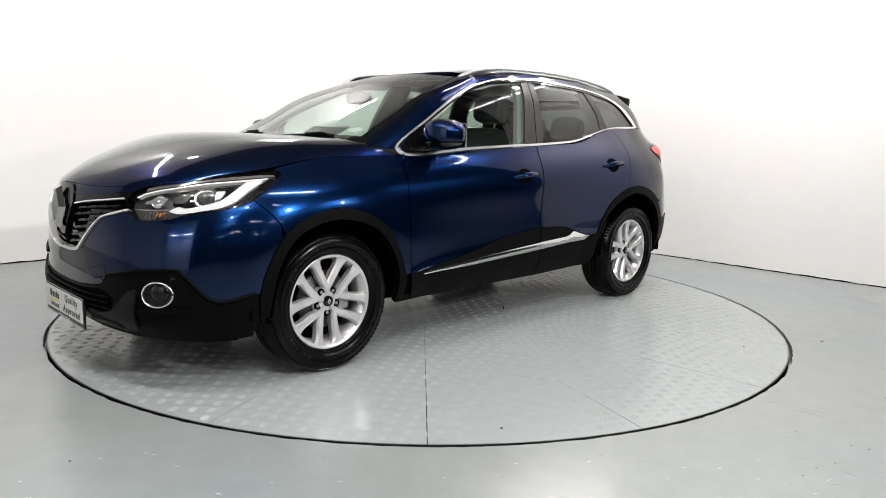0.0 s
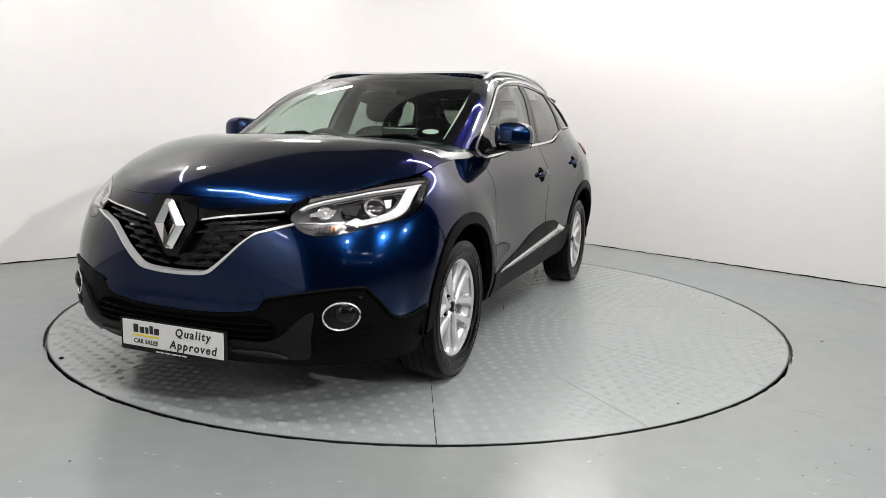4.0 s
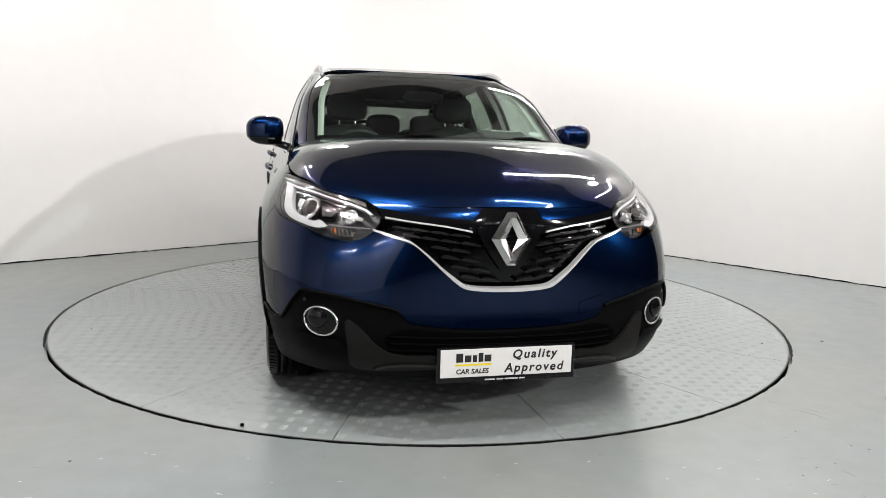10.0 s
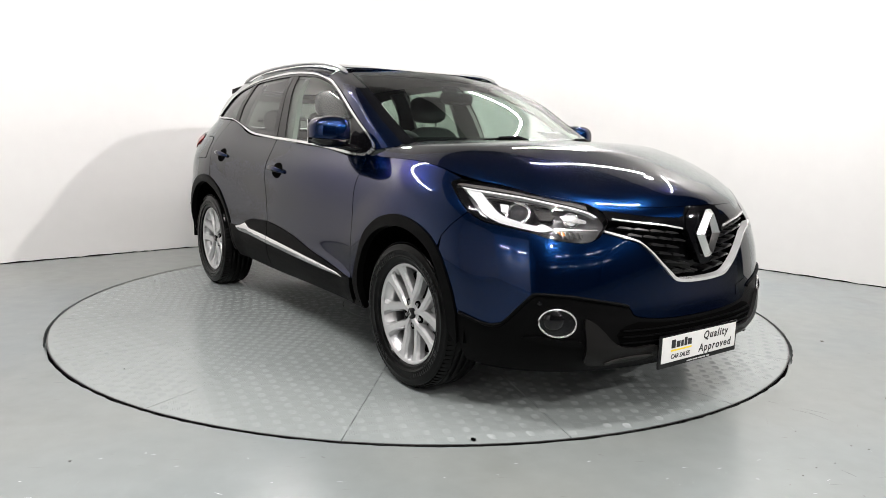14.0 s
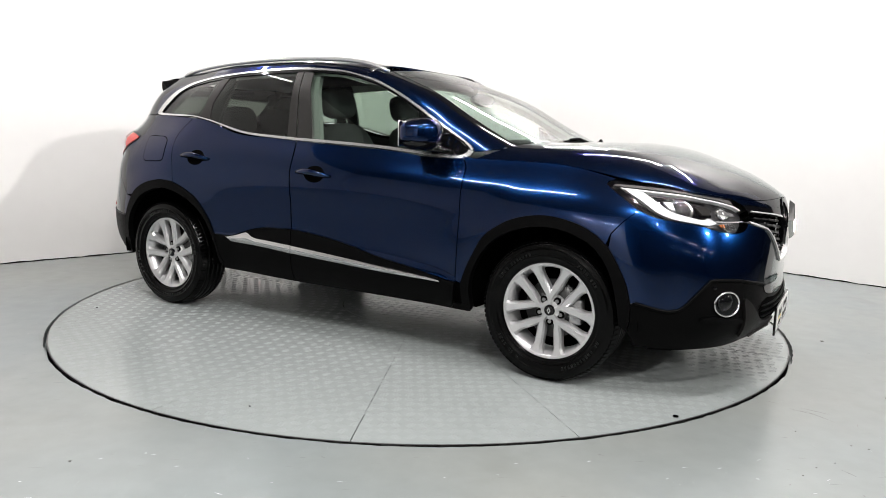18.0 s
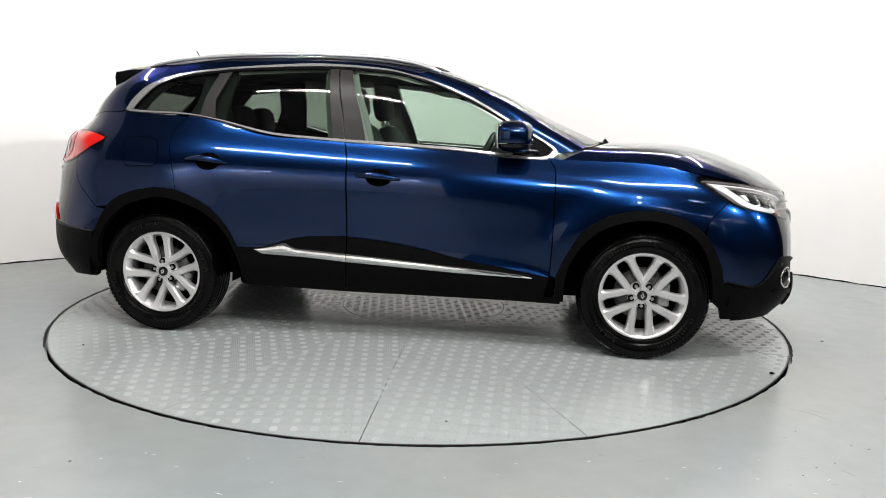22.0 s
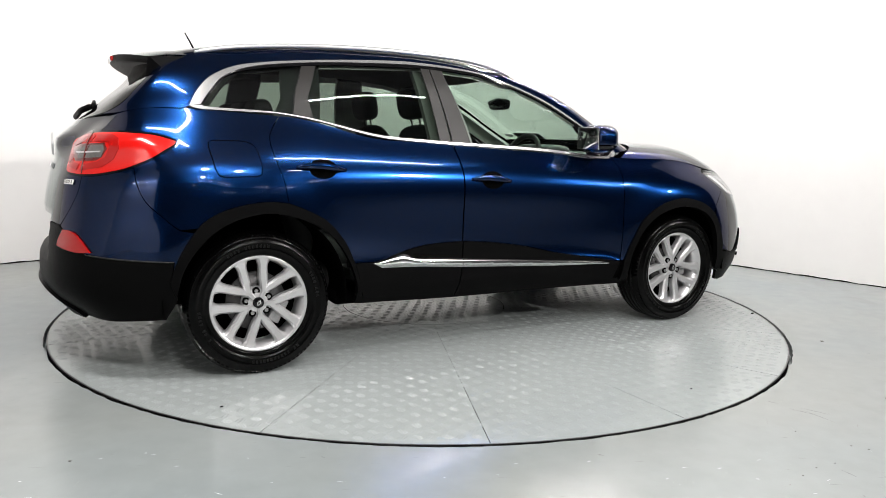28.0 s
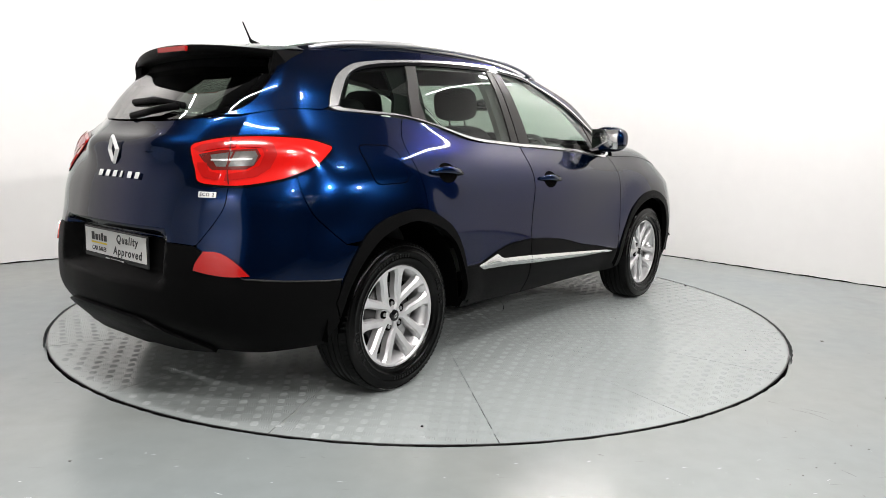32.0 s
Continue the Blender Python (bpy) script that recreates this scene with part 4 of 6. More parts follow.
CHROME_EDGE = drawn_to(CHROME_IN, CHROME_OUT)
for sg in BOTH:
    wing = skin("front_wing", BODY, outline(LAMP_OUT[::-1], WING_SPLIT, near(ARCH_FRONT, None, 1.60)[::-1], DOOR_FRONT[::-1], [(6.0, 5.0), (5.6, 5.0), (5, 5.0), (4.6, 5.0), (4.2, 4.97), (4.0, 4.93), (4.15, 4.80)]), PAINT, car, sg, gap=G, step=.02)
    fdoor = skin("front_door", BODY, outline(DOOR_FRONT, SILL_FRONT, B_LINE, BELT_FRONT), PAINT, car, sg, gap=G, step=.02, shade=door_shade)
    rdoor = skin("rear_door", BODY, outline(B_LINE[::-1], SILL_REAR, near(ARCH_REAR, -1.195), REAR_LINE, BELT_REAR), PAINT, car, sg, gap=G, step=.02, shade=door_shade)
    quarter = skin("rear_quarter", BODY, outline(REAR_LINE[::-1], near(ARCH_REAR, -1.60, -1.195), SPLIT_REAR, [(11.9, 4.1), (12.73, 4.2), (12.88, 4.62), (12.88, 5.02)], [(u, 5.02) for u in np.linspace(12.5, 10.2, 12)]), PAINT, car, sg, gap=G, step=.02, shade=quarter_shade)
    skin("bumper_corner", BODY, outline(SPLIT_REAR, [(11.8, 4.1), (12.65, 3.95)], GATE_LINE[:-6][::-1], CLAD_REAR, near(ARCH_REAR, -1.70, -1.60)[::-1]), PAINT, rear_bumper, sg, gap=G, label="dark blue painted bumper corner")
    frame_side = skin("side_frame", CABIN, outline(CHROME_OUT[::-1], [(7.72, .0), (8.2, -.03), (8.9, -.03), (9.2, .02)], line((9.24, .04), (9.01, .24), (8.86, .48), (8.74, .88), (8.67, 1.56), (8.62, 2.3), (8.55, 3.0)), [(u, 3.0) for u in np.linspace(8.4, 2.0, 44)],
                      line((1.86, 2.97), (2.0, 2.5), (2.05, 1.6), (2.04, .9), (2.0, .0)), [(2.1, -.06)]), PAINT, car, sg, gap=0.001, shade=frame_shade)
    skin("window_seal", CABIN, outline(CHROME_OUT, CHROME_IN[::-1]), GLOSSBLACK, car, sg, off=0.002, thick=0.008, step=0.02, label="black rubber window seal")
    skin("window_surround", CABIN, outline(CHROME_OUT, CHROME_EDGE[::-1]), CHROME, car, sg, off=0.006, thick=0.012, step=0.016, gap=0.002, label="satin chrome window surround")
    skin("belt_strip", CABIN, outline(CHROME_BASE, CHROME_LOW[::-1]), CHROME, car, sg, off=0.006, thick=0.012, step=0.016, gap=0.002, label="satin chrome belt strip")
    skin("front_door_window", CABIN, outline([(4.64, .11)], line((4.57, .12), (4.19, .13), (3.76, .13), (3.35, .08)), [(3.15, .5), (2.86, 1.2), (2.86, 1.90)], line((2.97, 2.52), (3.28, 2.68), (3.73, 2.70), (4.36, 2.67)), [(4.61, 2.66)]), GLASS, fdoor, sg, off=-0.004, thick=0, step=0.04, label="clear door glass", shade=PANE_EVEN)
    skin("sail_panel", CABIN, outline([(3.40, .06), (3.12, .06), (2.87, .13), (2.74, .22), (2.71, .45), (2.75, 1.25), (2.87, 1.20), (3.17, .5)]), GLOSSBLACK, fdoor, sg, off=-0.002)
    skin("door_pillar", CABIN, outline([(4.82, .08), (4.66, .10), (4.60, 2.66), (4.78, 2.68)]), SILVERGREY, fdoor, sg, off=0.001, gap=0.0015, label="dark grey door pillar trim")
    skin("door_pillar", CABIN, outline([(4.93, .10), (4.83, .08), (4.79, 2.68), (4.91, 2.66)]), SILVERGREY, rdoor, sg, off=0.001, gap=0.0015, label="dark grey door pillar trim")
    skin("rear_door_window", CABIN, outline(line((4.92, .08), (5.08, .06), (5.42, -.02), (5.65, .02), (6.05, .19)), [(6.09, 1.15), (5.95, 2.48)], line((5.74, 2.53), (5.11, 2.61), (4.91, 2.64))), DARKGLASS, rdoor, sg, off=-0.004, thick=0, step=0.04, label="tinted door glass", shade=PANE_EVEN)
    skin("rear_pillar", CABIN, outline([(6.06, .20), (6.28, .26), (6.24, 1.3), (6.12, 2.44), (5.95, 2.48), (6.09, 1.15)]), SILVERGREY, rdoor, sg, off=0.001, gap=0.0015, label="dark grey door pillar trim")
    skin("quarter_window", CABIN, outline(line((6.29, .27), (6.45, .29), (6.8, .27), (7.38, .20), (7.46, .28)), line((7.43, .50), (7.33, 1.12), (7.19, 1.76), (6.95, 2.15), (6.55, 2.33), (6.13, 2.44)), [(6.25, 1.3)]), DARKGLASS, car, sg, off=-0.004, thick=0, step=0.04, label="tinted quarter glass", shade=PANE_EVEN)
    skin("gate_edge", BODY, [(12.99, 5.0), (12.82, 5.0), (12.82, 4.6), (12.99, 4.6)], PAINT, tailgate, sg, off=.0005, thick=.002, step=.02)
    # cladding
    skin("arch_trim", BODY, outline([from_side((.868, .29), (.868, .36), (.868, .41))[0]], ARCH_FRONT, [(4.03, .6)], ARCH_FRONT_IN), BLACK, car, sg, off=0.008, thick=0.035, step=0.02, label="black textured wheel arch trim")
    skin("arch_trim", BODY, outline(from_side((-.812, .33), (-.83, .40), (-.863, .508)), ARCH_REAR, [(10.96, 1.0)], ARCH_REAR_IN), BLACK, car, sg, off=0.008, thick=0.035, step=0.02, label="black textured wheel arch trim")
    skin("door_cladding", BODY, outline(SILL_FRONT, from_side((-.250, .48), (-.258, .36), (-.268, .285)), from_side((.2, .285), (.6, .282), (.80, .278)), from_side((.812, .30), (.823, .36), (.835, .41))), BLACK, fdoor, sg, off=0.006, gap=0.0015, thick=0.02, label="black textured door cladding")
    skin("door_cladding", BODY, outline(SILL_REAR[::-1], from_side((-.250, .48), (-.258, .36), (-.268, .285)), from_side((-.5, .298), (-.70, .305), (-.80, .31)), from_side((-.825, .37), (-.845, .45), (-.862, .50))), BLACK, rdoor, sg, off=0.006, gap=0.0015, thick=0.02, label="black textured door cladding")
    skin("sill", BODY, outline(from_side((.90, .30), (.4, .30), (-.3, .30), (-.84, .325)), from_side((-.84, .288), (-.3, .270), (.4, .268), (.90, .268))), BLACK, car, sg, off=-0.004, thick=0.03)
    skin("door_trim", BODY, outline(from_side((-.250, .494), (.0, .477), (.219, .461), (.625, .432), (.752, .416)), from_side((.747, .408), (.356, .419), (.05, .434), (-.250, .449))), BRIGHTCHROME, fdoor, sg, off=0.012, gap=0.001, thick=0.012, step=0.009, shade=trim_shade, label="bright chrome door trim")
    skin("door_trim", BODY, outline(from_side((-.767, .499), (-.70, .512), (-.600, .540)), from_side((-.585, .538), (-.531, .513), (-.417, .505), (-.250, .495)), from_side((-.250, .449), (-.480, .465), (-.719, .474))), BRIGHTCHROME, rdoor, sg, off=0.012, gap=0.001, thick=0.012, step=0.009, shade=trim_shade, label="bright chrome door trim")
    # fuel flap
    if sg < 0:
        FLAP = BODY.inverse(spline([(-1.517, 1.088), (-1.44, 1.090), (-1.366, 1.086), (-1.326, 1.060), (-1.312, 1.005), (-1.307, .955), (-1.328, .933), (-1.40, .929), (-1.480, .928), (-1.507, .948), (-1.520, 1.0), (-1.531, 1.062)]), "xz", 9, 12)
        skin("flap_groove", BODY, FLAP, LINER, quarter, sg, off=0.0012, thick=0.001)
        skin("fuel_flap", BODY, FLAP, PAINT, quarter, sg, off=0.0022, thick=0.002, gap=0.0030)
    # handles
    for door, hx, hz, name in ((fdoor, -.085, .910, "handle"), (rdoor, -1.028, .968, "handle")):
        dish = BODY.inverse([(hx + .008 + .070 * math.cos(a), hz - .002 + .046 * math.sin(a)) for a in np.linspace(0, 2 * math.pi, 24, endpoint=False)], "xz", 5, 12)
        # flat black oval: the shade of the blue recess put into colour
        skin("recess_shade", BODY, dish, LINER, door, sg, off=0.0008, thick=0)
        uvh = BODY.inverse([(hx - .118, hz + .004), (hx - .06, hz + .006), (hx, hz + .003), (hx + .06, hz - .003), (hx + .120, hz - .008)], "xz", 5, 12)
        n = BODY.normal(uvh[:, 0], uvh[:, 1])
        hp = BODY.at(uvh[:, 0], uvh[:, 1]) + n * np.array([.006, .022, .028, .022, .004])[:, None]
        sp = np.concatenate([cr_line for cr_line in [np.stack([spline(np.stack([hp[:, 0], hp[:, k]], 1), False, 5)[:, 1] for k in range(3)], 1)]])
        bm = bmesh.new()
        rod(bm, [tuple(q * (1, sg, 1)) for q in sp], lambda t: 0.004 + 0.010 * math.sin(math.pi * min(max(t, .04), .96)) ** .6, 10, flat=1.25)
        part("handle", bm, PAINT, door)

# ---- wheels ----
SIDEMARK = material("raised_rubber", (0.0025, 0.0025, 0.0025), 0.3, spec=0.22)
DISC = material("brake_steel", (0.05, 0.05, 0.05), 0.4, 0.6, 0, 0.3, 60)


def wheel_parts(parent):
    """A wheel about the y axis, its face towards +y."""
    bm = bmesh.new()
    side_wall = [(.226, .085), (.233, .0965), (.237, .1000), (.240, .0985), (.256, .1065), (.260, .1095), (.264, .1080), (.286, .1100), (.290, .1120), (.294, .1100), (.312, .1035), (.316, .1045), (.319, .1000), (.329, .088), (.3365, .074)]
    grooves = []
    for a in (.055, .018, -.018, -.055):
        grooves += [(.340, a + .012), (.3395, a + .005), (.332, a + .004), (.332, a - .004), (.3395, a - .005), (.340, a - .012)]
    lathe(bm, side_wall + grooves + [(r, -a) for r, a in side_wall[::-1]], 96)
    tyre = part("tyre", bm, RUBBER, parent, "black rubber tyre")
    bm = bmesh.new()
    for k in range(88):
        for yy, tilt in ((.083, 12), (-.083, -12)):
            box(bm, -.0074, .0074, -.016, .016, -.004, .0008, m=pose(0, 0, 0, 0, 360 / 88 * k, 0) @ pose(0, yy, .3328, (-22 if yy > 0 else 22), 0, tilt))
    part("tread", bm, RUBBER, tyre, smooth=False)["kind"] = "stuff"
    bm = bmesh.new()
    marks = random.Random(8)
    for start, count in ((20, 13), (118, 10), (200, 14), (292, 11)):
        for k in range(count):
            if marks.random() < .16:
                continue
            a = math.radians(start + k * 3.6)
            box(bm, -.0035 - marks.uniform(0, .0025), .0035 + marks.uniform(0, .0025), -.0012, .0014, -.0075, .0075, m=pose(0, 0, 0, 0, math.degrees(a), 0) @ pose(0, .1092, .275))
    part("sidewall_marking", bm, SIDEMARK, tyre, "raised dark rubber marking", smooth=False)["kind"] = "stuff"
    bm = bmesh.new()
    lathe(bm, [(.214, .082), (.224, .090), (.230, .088), (.231, .080), (.222, .070), (.205, .055), (.198, .0), (.205, -.07), (.228, -.085)], 96)
    rim = part("rim", bm, ALLOY, parent, "silver ten-spoke alloy rim")
    bm = bmesh.new()
    for k in range(5):
        for s in (-1, 1):
            c = math.radians(90 + 72 * k)
            prev = None
            for f in np.linspace(0, 1, 12):
                end = Vector((.222 * math.cos(math.radians(22.0)), s * .222 * math.sin(math.radians(22.0))))
                q = Vector((.028 + .32 * f, s * .0005)) if f < .1 else Vector((.060, s * .0005)).lerp(end, (f - .09) / .91)
                r, ang = q.length, c + math.atan2(q.y, q.x)
                half = .0115 + .0088 * min(1, f / .35) + .021 * max(0, (f - .78) / .22) ** 1.2
                top = .068 + .016 * f - .006 * math.sin(math.pi * f)
                e, t = Vector((math.cos(ang), 0, math.sin(ang))), Vector((-math.sin(ang), 0, math.cos(ang)))
                ring = [bm.verts.new(e * r + t * w + Vector((0, y, 0))) for w, y in ((-half * 1.10, top - .040), (-half * 1.02, top - .012), (-half * .60, top), (half * .60, top), (half * 1.02, top - .012), (half * 1.10, top - .040))]
                if prev:
                    for i in range(5):
                        bm.faces.new((prev[i], prev[i + 1], ring[i + 1], ring[i]))
                    bm.faces.new((prev[5], prev[0], ring[0], ring[5]))
                prev = ring
    bmesh.ops.recalc_face_normals(bm, faces=bm.faces)
    spokes = part("spokes", bm, ALLOY, rim, smooth=False)
    bm = bmesh.new()
    lathe(bm, [(.0001, .060), (.024, .060), (.034, .060), (.052, .056), (.066, .053), (.074, .020)], 48)
    part("hub", bm, ALLOY, rim)
    bm = bmesh.new()
    lathe(bm, [(.0001, .073), (.020, .073), (.025, .070), (.026, .058)], 32)
    cap = part("hub_cap", bm, GLOSSBLACK, rim, "black hub cap with a silver diamond")
    bm = bmesh.new()
    pts = [(0, .016), (.0105, 0), (0, -.016), (-.0105, 0)]
    o = [bm.verts.new((x, .0755, z)) for x, z in pts]
    i = [bm.verts.new((x * .45, .0755, z * .45)) for x, z in pts]
    for a in range(4):
        bm.faces.new((o[a], o[(a + 1) % 4], i[(a + 1) % 4], i[a]))
    part("emblem", bm, CHROME, rim, smooth=False)
    for k in range(5):
        bm = bmesh.new()
        a = math.radians(54 + 72 * k)
        lathe(bm, [(.0001, .0575), (.006, .0575), (.0065, .060), (.0088, .060), (.0092, .050)], 12)
        bmesh.ops.translate(bm, vec=(.056 * math.cos(a), 0, .056 * math.sin(a)), verts=bm.verts)
        part("wheel_bolt", bm, STEEL, rim, smooth=False)
        # black disc on the hub face paints the shade of a sunk bolt hole
        bm = bmesh.new()
        lathe(bm, [(.0001, .0572), (.0155, .0572), (.0175, .0580), (.0185, .050)], 20)
        bmesh.ops.translate(bm, vec=(.056 * math.cos(a), 0, .056 * math.sin(a)), verts=bm.verts)
        part("well_shade", bm, LINER, rim)
    bm = bmesh.new()
    lathe(bm, [(.05, .03), (.075, .02), (.140, .02), (.141, .0), (.05, .0)], 48)
    part("brake_disc", bm, DISC, parent, "grey steel brake disc")
    bm = bmesh.new()
    box(bm, -.145, -.085, -.02, .035, -.06, .06, .008)
    part("brake_caliper", bm, STEEL, parent)
    bm = bmesh.new()
    lathe(bm, [(.0001, -.03), (.20, -.03), (.20, -.05), (.0001, -.05)], 32)
    part("backing", bm, LINER, parent)


first = new("wheel")
first.parent = car
wheel_parts(first)
HUB_Z = 0.338
for n_wheel, (wx, sg) in enumerate(((1.323, 1), (1.323, -1), (-1.323, 1), (-1.323, -1))):
    m = pose(wx, .775 * sg, HUB_Z, 0, (0, 0, 50, -28)[n_wheel], 0 if sg > 0 else 180)
    w = first if n_wheel == 0 else copy_thing(first, m)
    w.parent = car
    w.matrix_basis = m

# wheel houses, underbody and the dark shell behind the panels
for wx in (1.323, -1.323):
    for sg in BOTH:
        bm = bmesh.new()
        arc = np.linspace(math.radians(-7), math.radians(187), 24)
        for r0, y0, r1, y1 in ((.425, .872, .425, .50), (.425, .50, .02, .50)):
            a = [bm.verts.new((wx + r0 * math.cos(t), sg * y0, .36 + r0 * math.sin(t))) for t in arc]
            b = [bm.verts.new((wx + r1 * math.cos(t), sg * y1, .36 + r1 * math.sin(t))) for t in arc]
            for i in range(23):
                bm.faces.new((a[i], a[i + 1], b[i + 1], b[i]))
        part("wheel_house", bm, LINER, car)
bm = bmesh.new()
box(bm, -.92, .90, -.74, .74, .262, .34, .03)
box(bm, .85, 2.0, -.48, .48, .235, .45, .03)
box(bm, -2.02, -.9, -.48, .48, .27, .45, .03)
box(bm, -1.6, -1.2, -.78, .78, .25, .33, .03)
part("underbody", bm, LINER, car)


def in_arch(p):
    return any((abs(p[0] - wx) ** 2 + (p[2] - .36) ** 2 < .44 ** 2) and abs(p[1]) > .5 for wx in (1.323, -1.323)) or (p[2] < .42 and any(abs(p[0] - wx) < .44 and abs(p[1]) > .5 for wx in (1.323, -1.323)))


us, vs = np.arange(0, 30, .1), np.linspace(0.0, 4.95, 46)
gu, gv = np.meshgrid(us, vs, indexing="ij")
pp = BODY.at(gu.ravel(), gv.ravel()) - BODY.normal(gu.ravel(), gv.ravel()) * .014
LAMP_HOLE = outline(LAMP_TOP[::-1], LAMP_OUT[::-1], LAMP_LOW[::-1])
half_uv = np.stack([np.minimum(gu.ravel(), 30 - gu.ravel()), gv.ravel()], 1)
GRILLE_HOLE = outline(GRILLE_LOW, [(1.52, 4.0), (1.50, 4.4), (1.52, 4.70)], GRILLE_TOP, [(-.3, 5), (-.3, 2.43)])
hole = inside(LAMP_HOLE, half_uv) | inside(GRILLE_HOLE, half_uv)
faces = []
nu_, nv_ = len(us), len(vs)
for i in range(nu_):
    for j in range(nv_ - 1):
        q = (i * nv_ + j, ((i + 1) % nu_) * nv_ + j, ((i + 1) % nu_) * nv_ + j + 1, i * nv_ + j + 1)
        if not any(in_arch(pp[k]) or hole[k] or (pp[k][2] < .285 and abs(pp[k][0]) < .95) for k in q):
            faces.append(q)
raw_part("inner_shell", pp, faces, LINER, car)

SATINBLACK = material("satin_black_plastic", (0.007, 0.0066, 0.0064), 0.40, 0, 0, 0.2, 300, 0.1, 0.14)
PRINT = material("grey_print", (0.45, 0.45, 0.45), 0.5)
PADGREY = material("grey_grille_plastic", (0.006, 0.006, 0.0063), 0.28, spec=0.4)
LAMPDARK = material("dark_red_lamp", (0.10, 0.01, 0.008), 0.15, 0, 1.0)
LAMPBOWL = material("grey_lamp_bowl", (0.16, 0.16, 0.165), 0.28, 0.75, 0, 0.3, 30)
# ---- the car: lamps, grille, badges, mirrors, rails ----
def words(name, text, size, m, mat, parent, italic=0.0, space=1.0):
    """Flat lettering as a mesh, centred on the pose m."""
    curve = bpy.data.curves.new(name, "FONT")
    curve.body, curve.size, curve.align_x, curve.align_y, curve.shear, curve.space_character, curve.extrude = text, size, "CENTER", "CENTER", italic, space, 0.0004
    curve.resolution_u, curve.offset = 3, size * 0.026
    tmp = bpy.data.objects.new(name, curve)
    me = bpy.data.meshes.new_from_object(tmp)
    bpy.data.objects.remove(tmp)
    me.transform(m)
    me.materials.append(mat)
    ob = new(name, me)
    ob.parent = parent
    return ob


def panel(name, x0, x1, y0, y1, z0, z1, m, mat, parent, bevel=0.0, label=""):
    bm = bmesh.new()
    box(bm, x0, x1, y0, y1, z0, z1, bevel, 2)
    bmesh.ops.transform(bm, matrix=m, verts=bm.verts)
    return part(name, bm, mat, parent, label, smooth=False)


def show_plate(m, parent):
    """The dealer's plate in a black holder: a bar for the brand, its yellow rule, and the words."""
    holder = panel("plate_holder", -.270, .270, -.076, .062, -.006, .004, m, GLOSSBLACK, parent, .004, "black plate holder")
    panel("plate", -.256, .256, -.0535, .0535, .004, .0065, m, WHITEPLATE, holder, .001, "white dealer plate reading Quality Approved")
    k = m @ pose(0, 0, .0070)
    words("lettering", "Quality", .047, k @ pose(.105, .026, 0), INK, holder, .18, 1.25)
    words("lettering", "Approved", .047, k @ pose(.105, -.026, 0), INK, holder, .18, 1.25)
    words("lettering", "CAR SALES", .026, k @ pose(-.135, -.0325, 0), INK, holder, .12)
    for i, w in enumerate((.026, .024, .016, .018, .026)):
        x = -.197 + (0, .033, .063, .085, .108)[i]
        panel("brand_bar", x, x + w, .004, .038 if i in (0, 3) else .030, 0, .0004, k, INK, holder)
    panel("brand_rule", -.200, -.062, -.010, -.003, 0, .0004, k, YELLOW, holder)
    for x, w in ((-.085, .040), (-.039, .026), (-.008, .052), (.050, .022)):
        panel("small_print", x, x + w, -.0695, -.0640, -.0028, -.0020, k, PRINT, holder)


def diamond(m, h, w, parent, mat, depth=.014):
    """A faceted diamond ring badge."""
    bm = bmesh.new()
    out = [(w * .22, h), (w, 0), (w * .22, -h), (-w * .22, -h), (-w, 0), (-w * .22, h)]
    mid = [(w * .12, h * .80), (w * .70, 0), (w * .12, -h * .80), (-w * .12, -h * .80), (-w * .70, 0), (-w * .12, h * .80)]
    inn = [(.001, h * .50), (w * .30, 0), (.001, -h * .50), (-.001, -h * .50), (-w * .30, 0), (-.001, h * .50)]
    rings = [[bm.verts.new((x, y, z)) for x, y in r] for r, z in ((out, 0), (mid, depth), (inn, depth * .25))]
    for a, b in zip(rings, rings[1:]):
        for i in range(6):
            bm.faces.new((a[i], a[(i + 1) % 6], b[(i + 1) % 6], b[i]))
    bmesh.ops.recalc_face_normals(bm, faces=bm.faces)
    bmesh.ops.transform(bm, matrix=m, verts=bm.verts)
    return part("diamond_badge", bm, mat, parent, "bright chrome diamond badge", smooth=False)


# grille
GRILLE = outline(GRILLE_LOW, [(1.52, 4.0), (1.50, 4.4), (1.52, 4.70)], GRILLE_TOP)
grille = skin("grille", BODY, twin(GRILLE, 0), GLOSSBLACK, car, off=-.045, thick=-.045, label="gloss black grille with stepped bars")
skin("grille_bar", BODY, twin(outline([(0, 3.86), (.42, 3.88), (.74, 4.02), (1.10, 4.14), (1.48, 4.28), (1.52, 4.70)], GRILLE_TOP), 0), GLOSSBLACK, grille, off=-.001, thick=.03, step=.02)
PAD_FIELD = np.array(outline(line((0, 2.53), (.24, 2.54), (.47, 2.59), (.60, 2.75), (.765, 3.02), (.95, 3.37), (1.13, 3.66), (1.36, 3.82)), [(1.52, 4.0), (1.50, 4.4), (0, 4.0)]))
skin("badge_shield", BODY, twin(outline([(0, 2.86), (.09, 2.90), (.30, 3.55), (.38, 3.95), (.34, 4.5), (.25, 4.86), (0, 4.9)]), 0), GLOSSBLACK, grille, off=.006, thick=.03, step=.02)
skin("grille_chrome", BODY, twin(outline(GRILLE_LOW, [(1.60, 3.92), (1.36, 3.78)], line((1.13, 3.62), (.95, 3.34), (.765, 3.00), (.60, 2.73), (.47, 2.575), (.24, 2.525), (0, 2.515))), 0), PALECHROME, grille, off=.010, thick=.03, step=.015, label="satin chrome strip below the grille")
